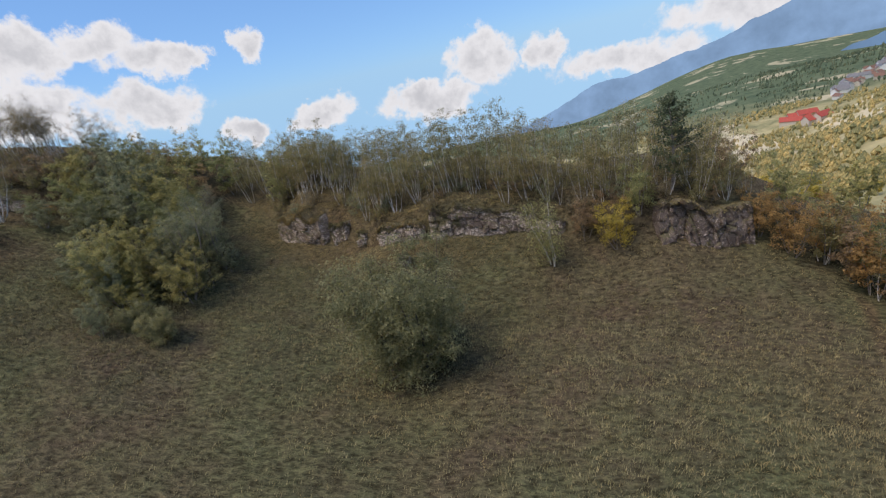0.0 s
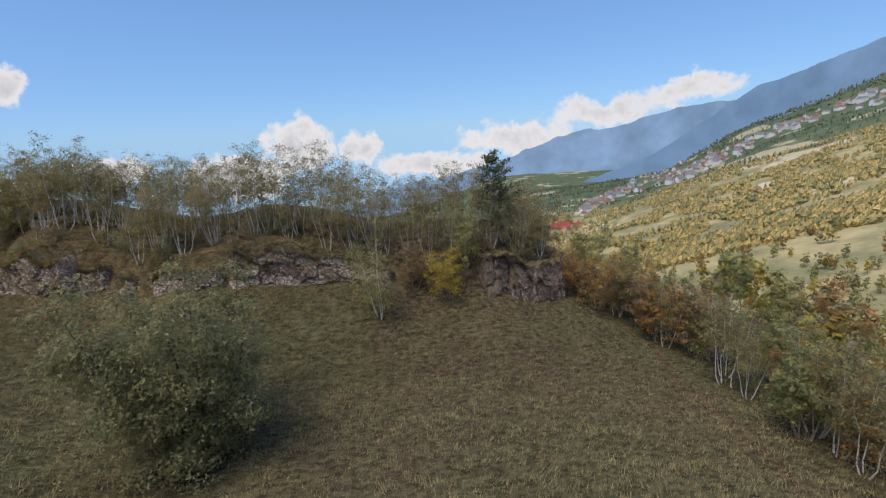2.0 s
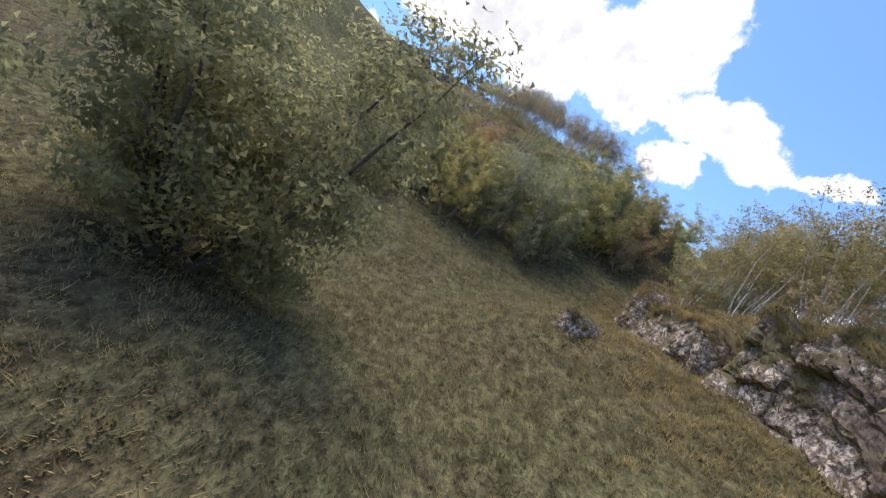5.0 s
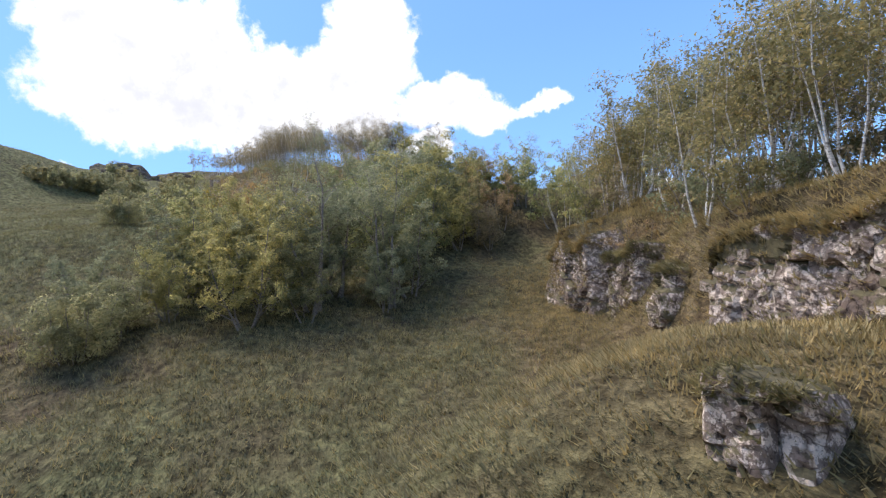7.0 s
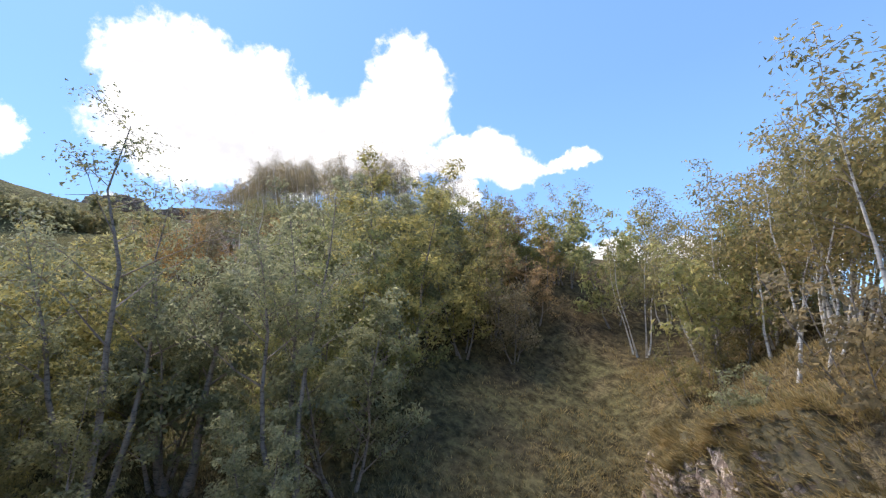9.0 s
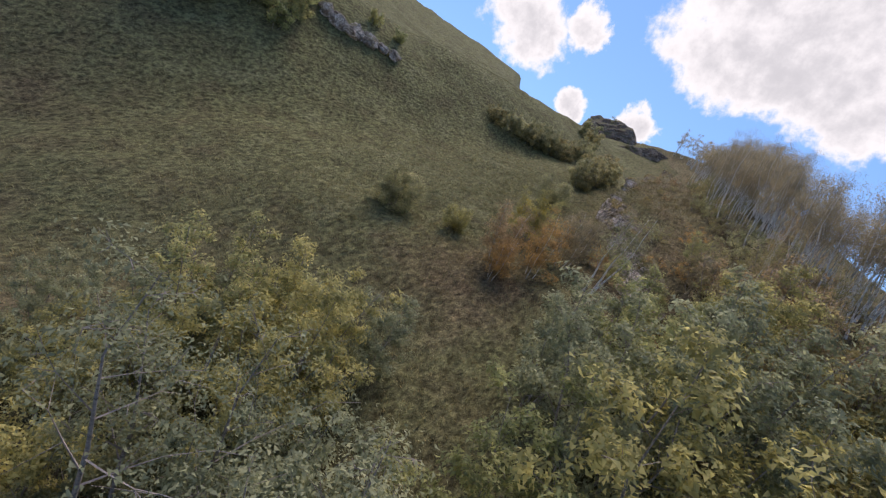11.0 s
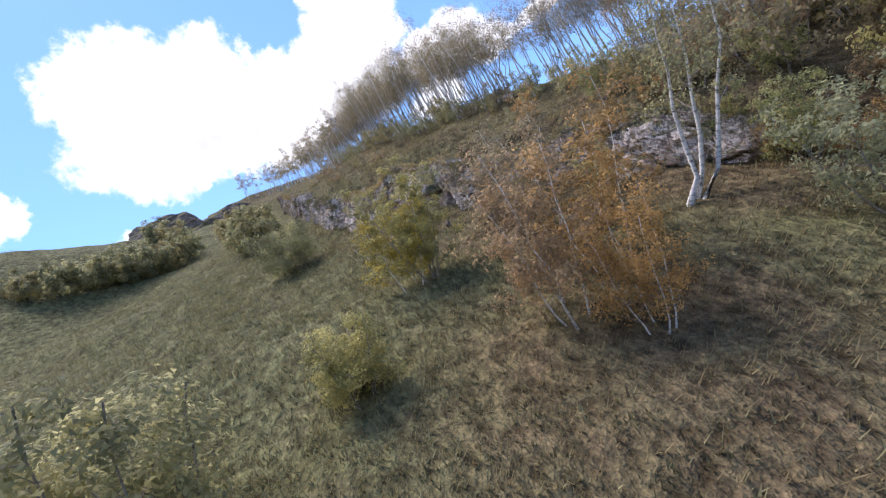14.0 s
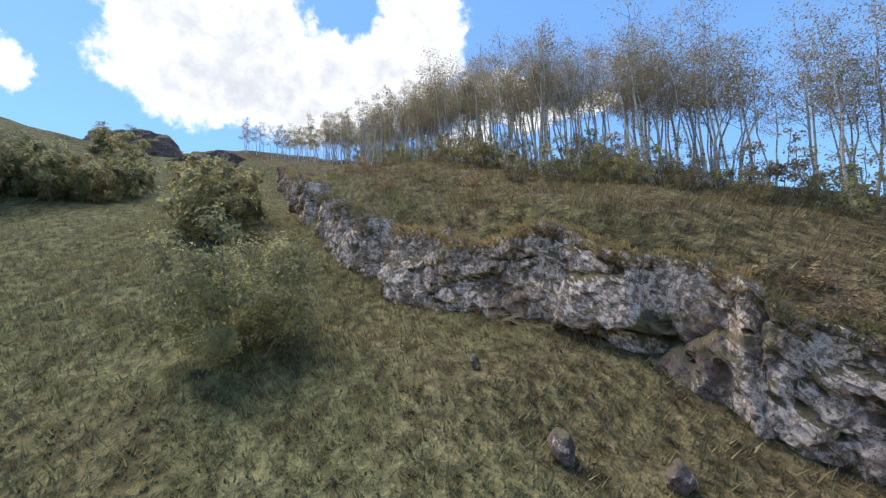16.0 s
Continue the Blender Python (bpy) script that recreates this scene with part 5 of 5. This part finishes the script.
for i in range(300):
    az = g.choice((g.uniform(32, 46), g.uniform(40, 60)))
    el = float(town_line(az)) + g.gauss(0, 0.28 + 0.25 * max(0.0, 1 - abs(az - 42) / 7))
    x, y = on_slope(az, el)
    copy_thing(HOUSES[i % 3], pose(x, y, float(land(x, y)), 0, 0, g.uniform(0, 180)) @ Matrix.Scale(g.uniform(0.8, 1.1), 4))
for i in range(5):
    x, y = on_slope(28.8 + i * 0.6, -11.4 + 0.25 * (i % 3))
    copy_thing(RED, pose(x, y, float(land(x, y)), 0, 0, 60 + i * 15) @ Matrix.Scale(1.0, 4))
for o in (*HOUSES, RED):
    drop(o)


# ranges on the horizon: a plain backdrop, its glow colour holding the blue haze
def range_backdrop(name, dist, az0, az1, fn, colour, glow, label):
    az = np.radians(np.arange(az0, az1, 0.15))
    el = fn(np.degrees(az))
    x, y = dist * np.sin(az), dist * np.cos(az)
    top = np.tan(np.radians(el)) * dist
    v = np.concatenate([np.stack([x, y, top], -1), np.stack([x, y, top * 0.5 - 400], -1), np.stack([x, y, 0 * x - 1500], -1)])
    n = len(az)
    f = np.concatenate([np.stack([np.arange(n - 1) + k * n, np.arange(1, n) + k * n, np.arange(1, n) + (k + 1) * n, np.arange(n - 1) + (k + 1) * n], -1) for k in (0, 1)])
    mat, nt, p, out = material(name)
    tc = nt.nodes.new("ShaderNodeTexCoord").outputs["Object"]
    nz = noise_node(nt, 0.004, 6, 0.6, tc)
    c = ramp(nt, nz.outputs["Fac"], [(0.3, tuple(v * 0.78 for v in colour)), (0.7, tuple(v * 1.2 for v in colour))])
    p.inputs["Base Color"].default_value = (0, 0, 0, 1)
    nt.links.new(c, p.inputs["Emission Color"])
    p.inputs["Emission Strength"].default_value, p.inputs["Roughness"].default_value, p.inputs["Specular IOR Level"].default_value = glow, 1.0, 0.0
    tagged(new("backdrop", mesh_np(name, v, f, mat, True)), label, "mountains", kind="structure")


def jag(a, seed, amp):
    return amp * wav(a, 0 * a, 9.0, seed) + amp * 0.4 * wav(a, 0 * a, 2.6, seed + 1) + amp * 0.15 * wav(a, 0 * a, 0.8, seed + 2)


range_backdrop("far_range", 4300, -25, 110, lambda a: np.interp(a, (-25, -5, 3, 10, 16, 19, 24, 27, 33, 40, 46, 54, 70, 110), (-14, -10, -7.6, -5.2, -4.3, -3.3, -2.2, -1.2, 0.6, 1.6, 2.4, 3.8, 5, 5)) + jag(a, 61, 0.35), (0.27, 0.42, 0.64), 1.0, "mountain range on the horizon, pale blue with painted haze")
range_backdrop("near_range", 3300, 5, 112, lambda a: np.interp(a, (5, 24, 34, 40, 45, 49, 54, 60, 80, 112), (-14, -8, -5, -2.4, 0.8, 3.8, 5.6, 7.2, 8.5, 8)) + jag(a, 65, 0.3), (0.2, 0.33, 0.52), 1.0, "wooded mountain across the valley, blue with painted haze")
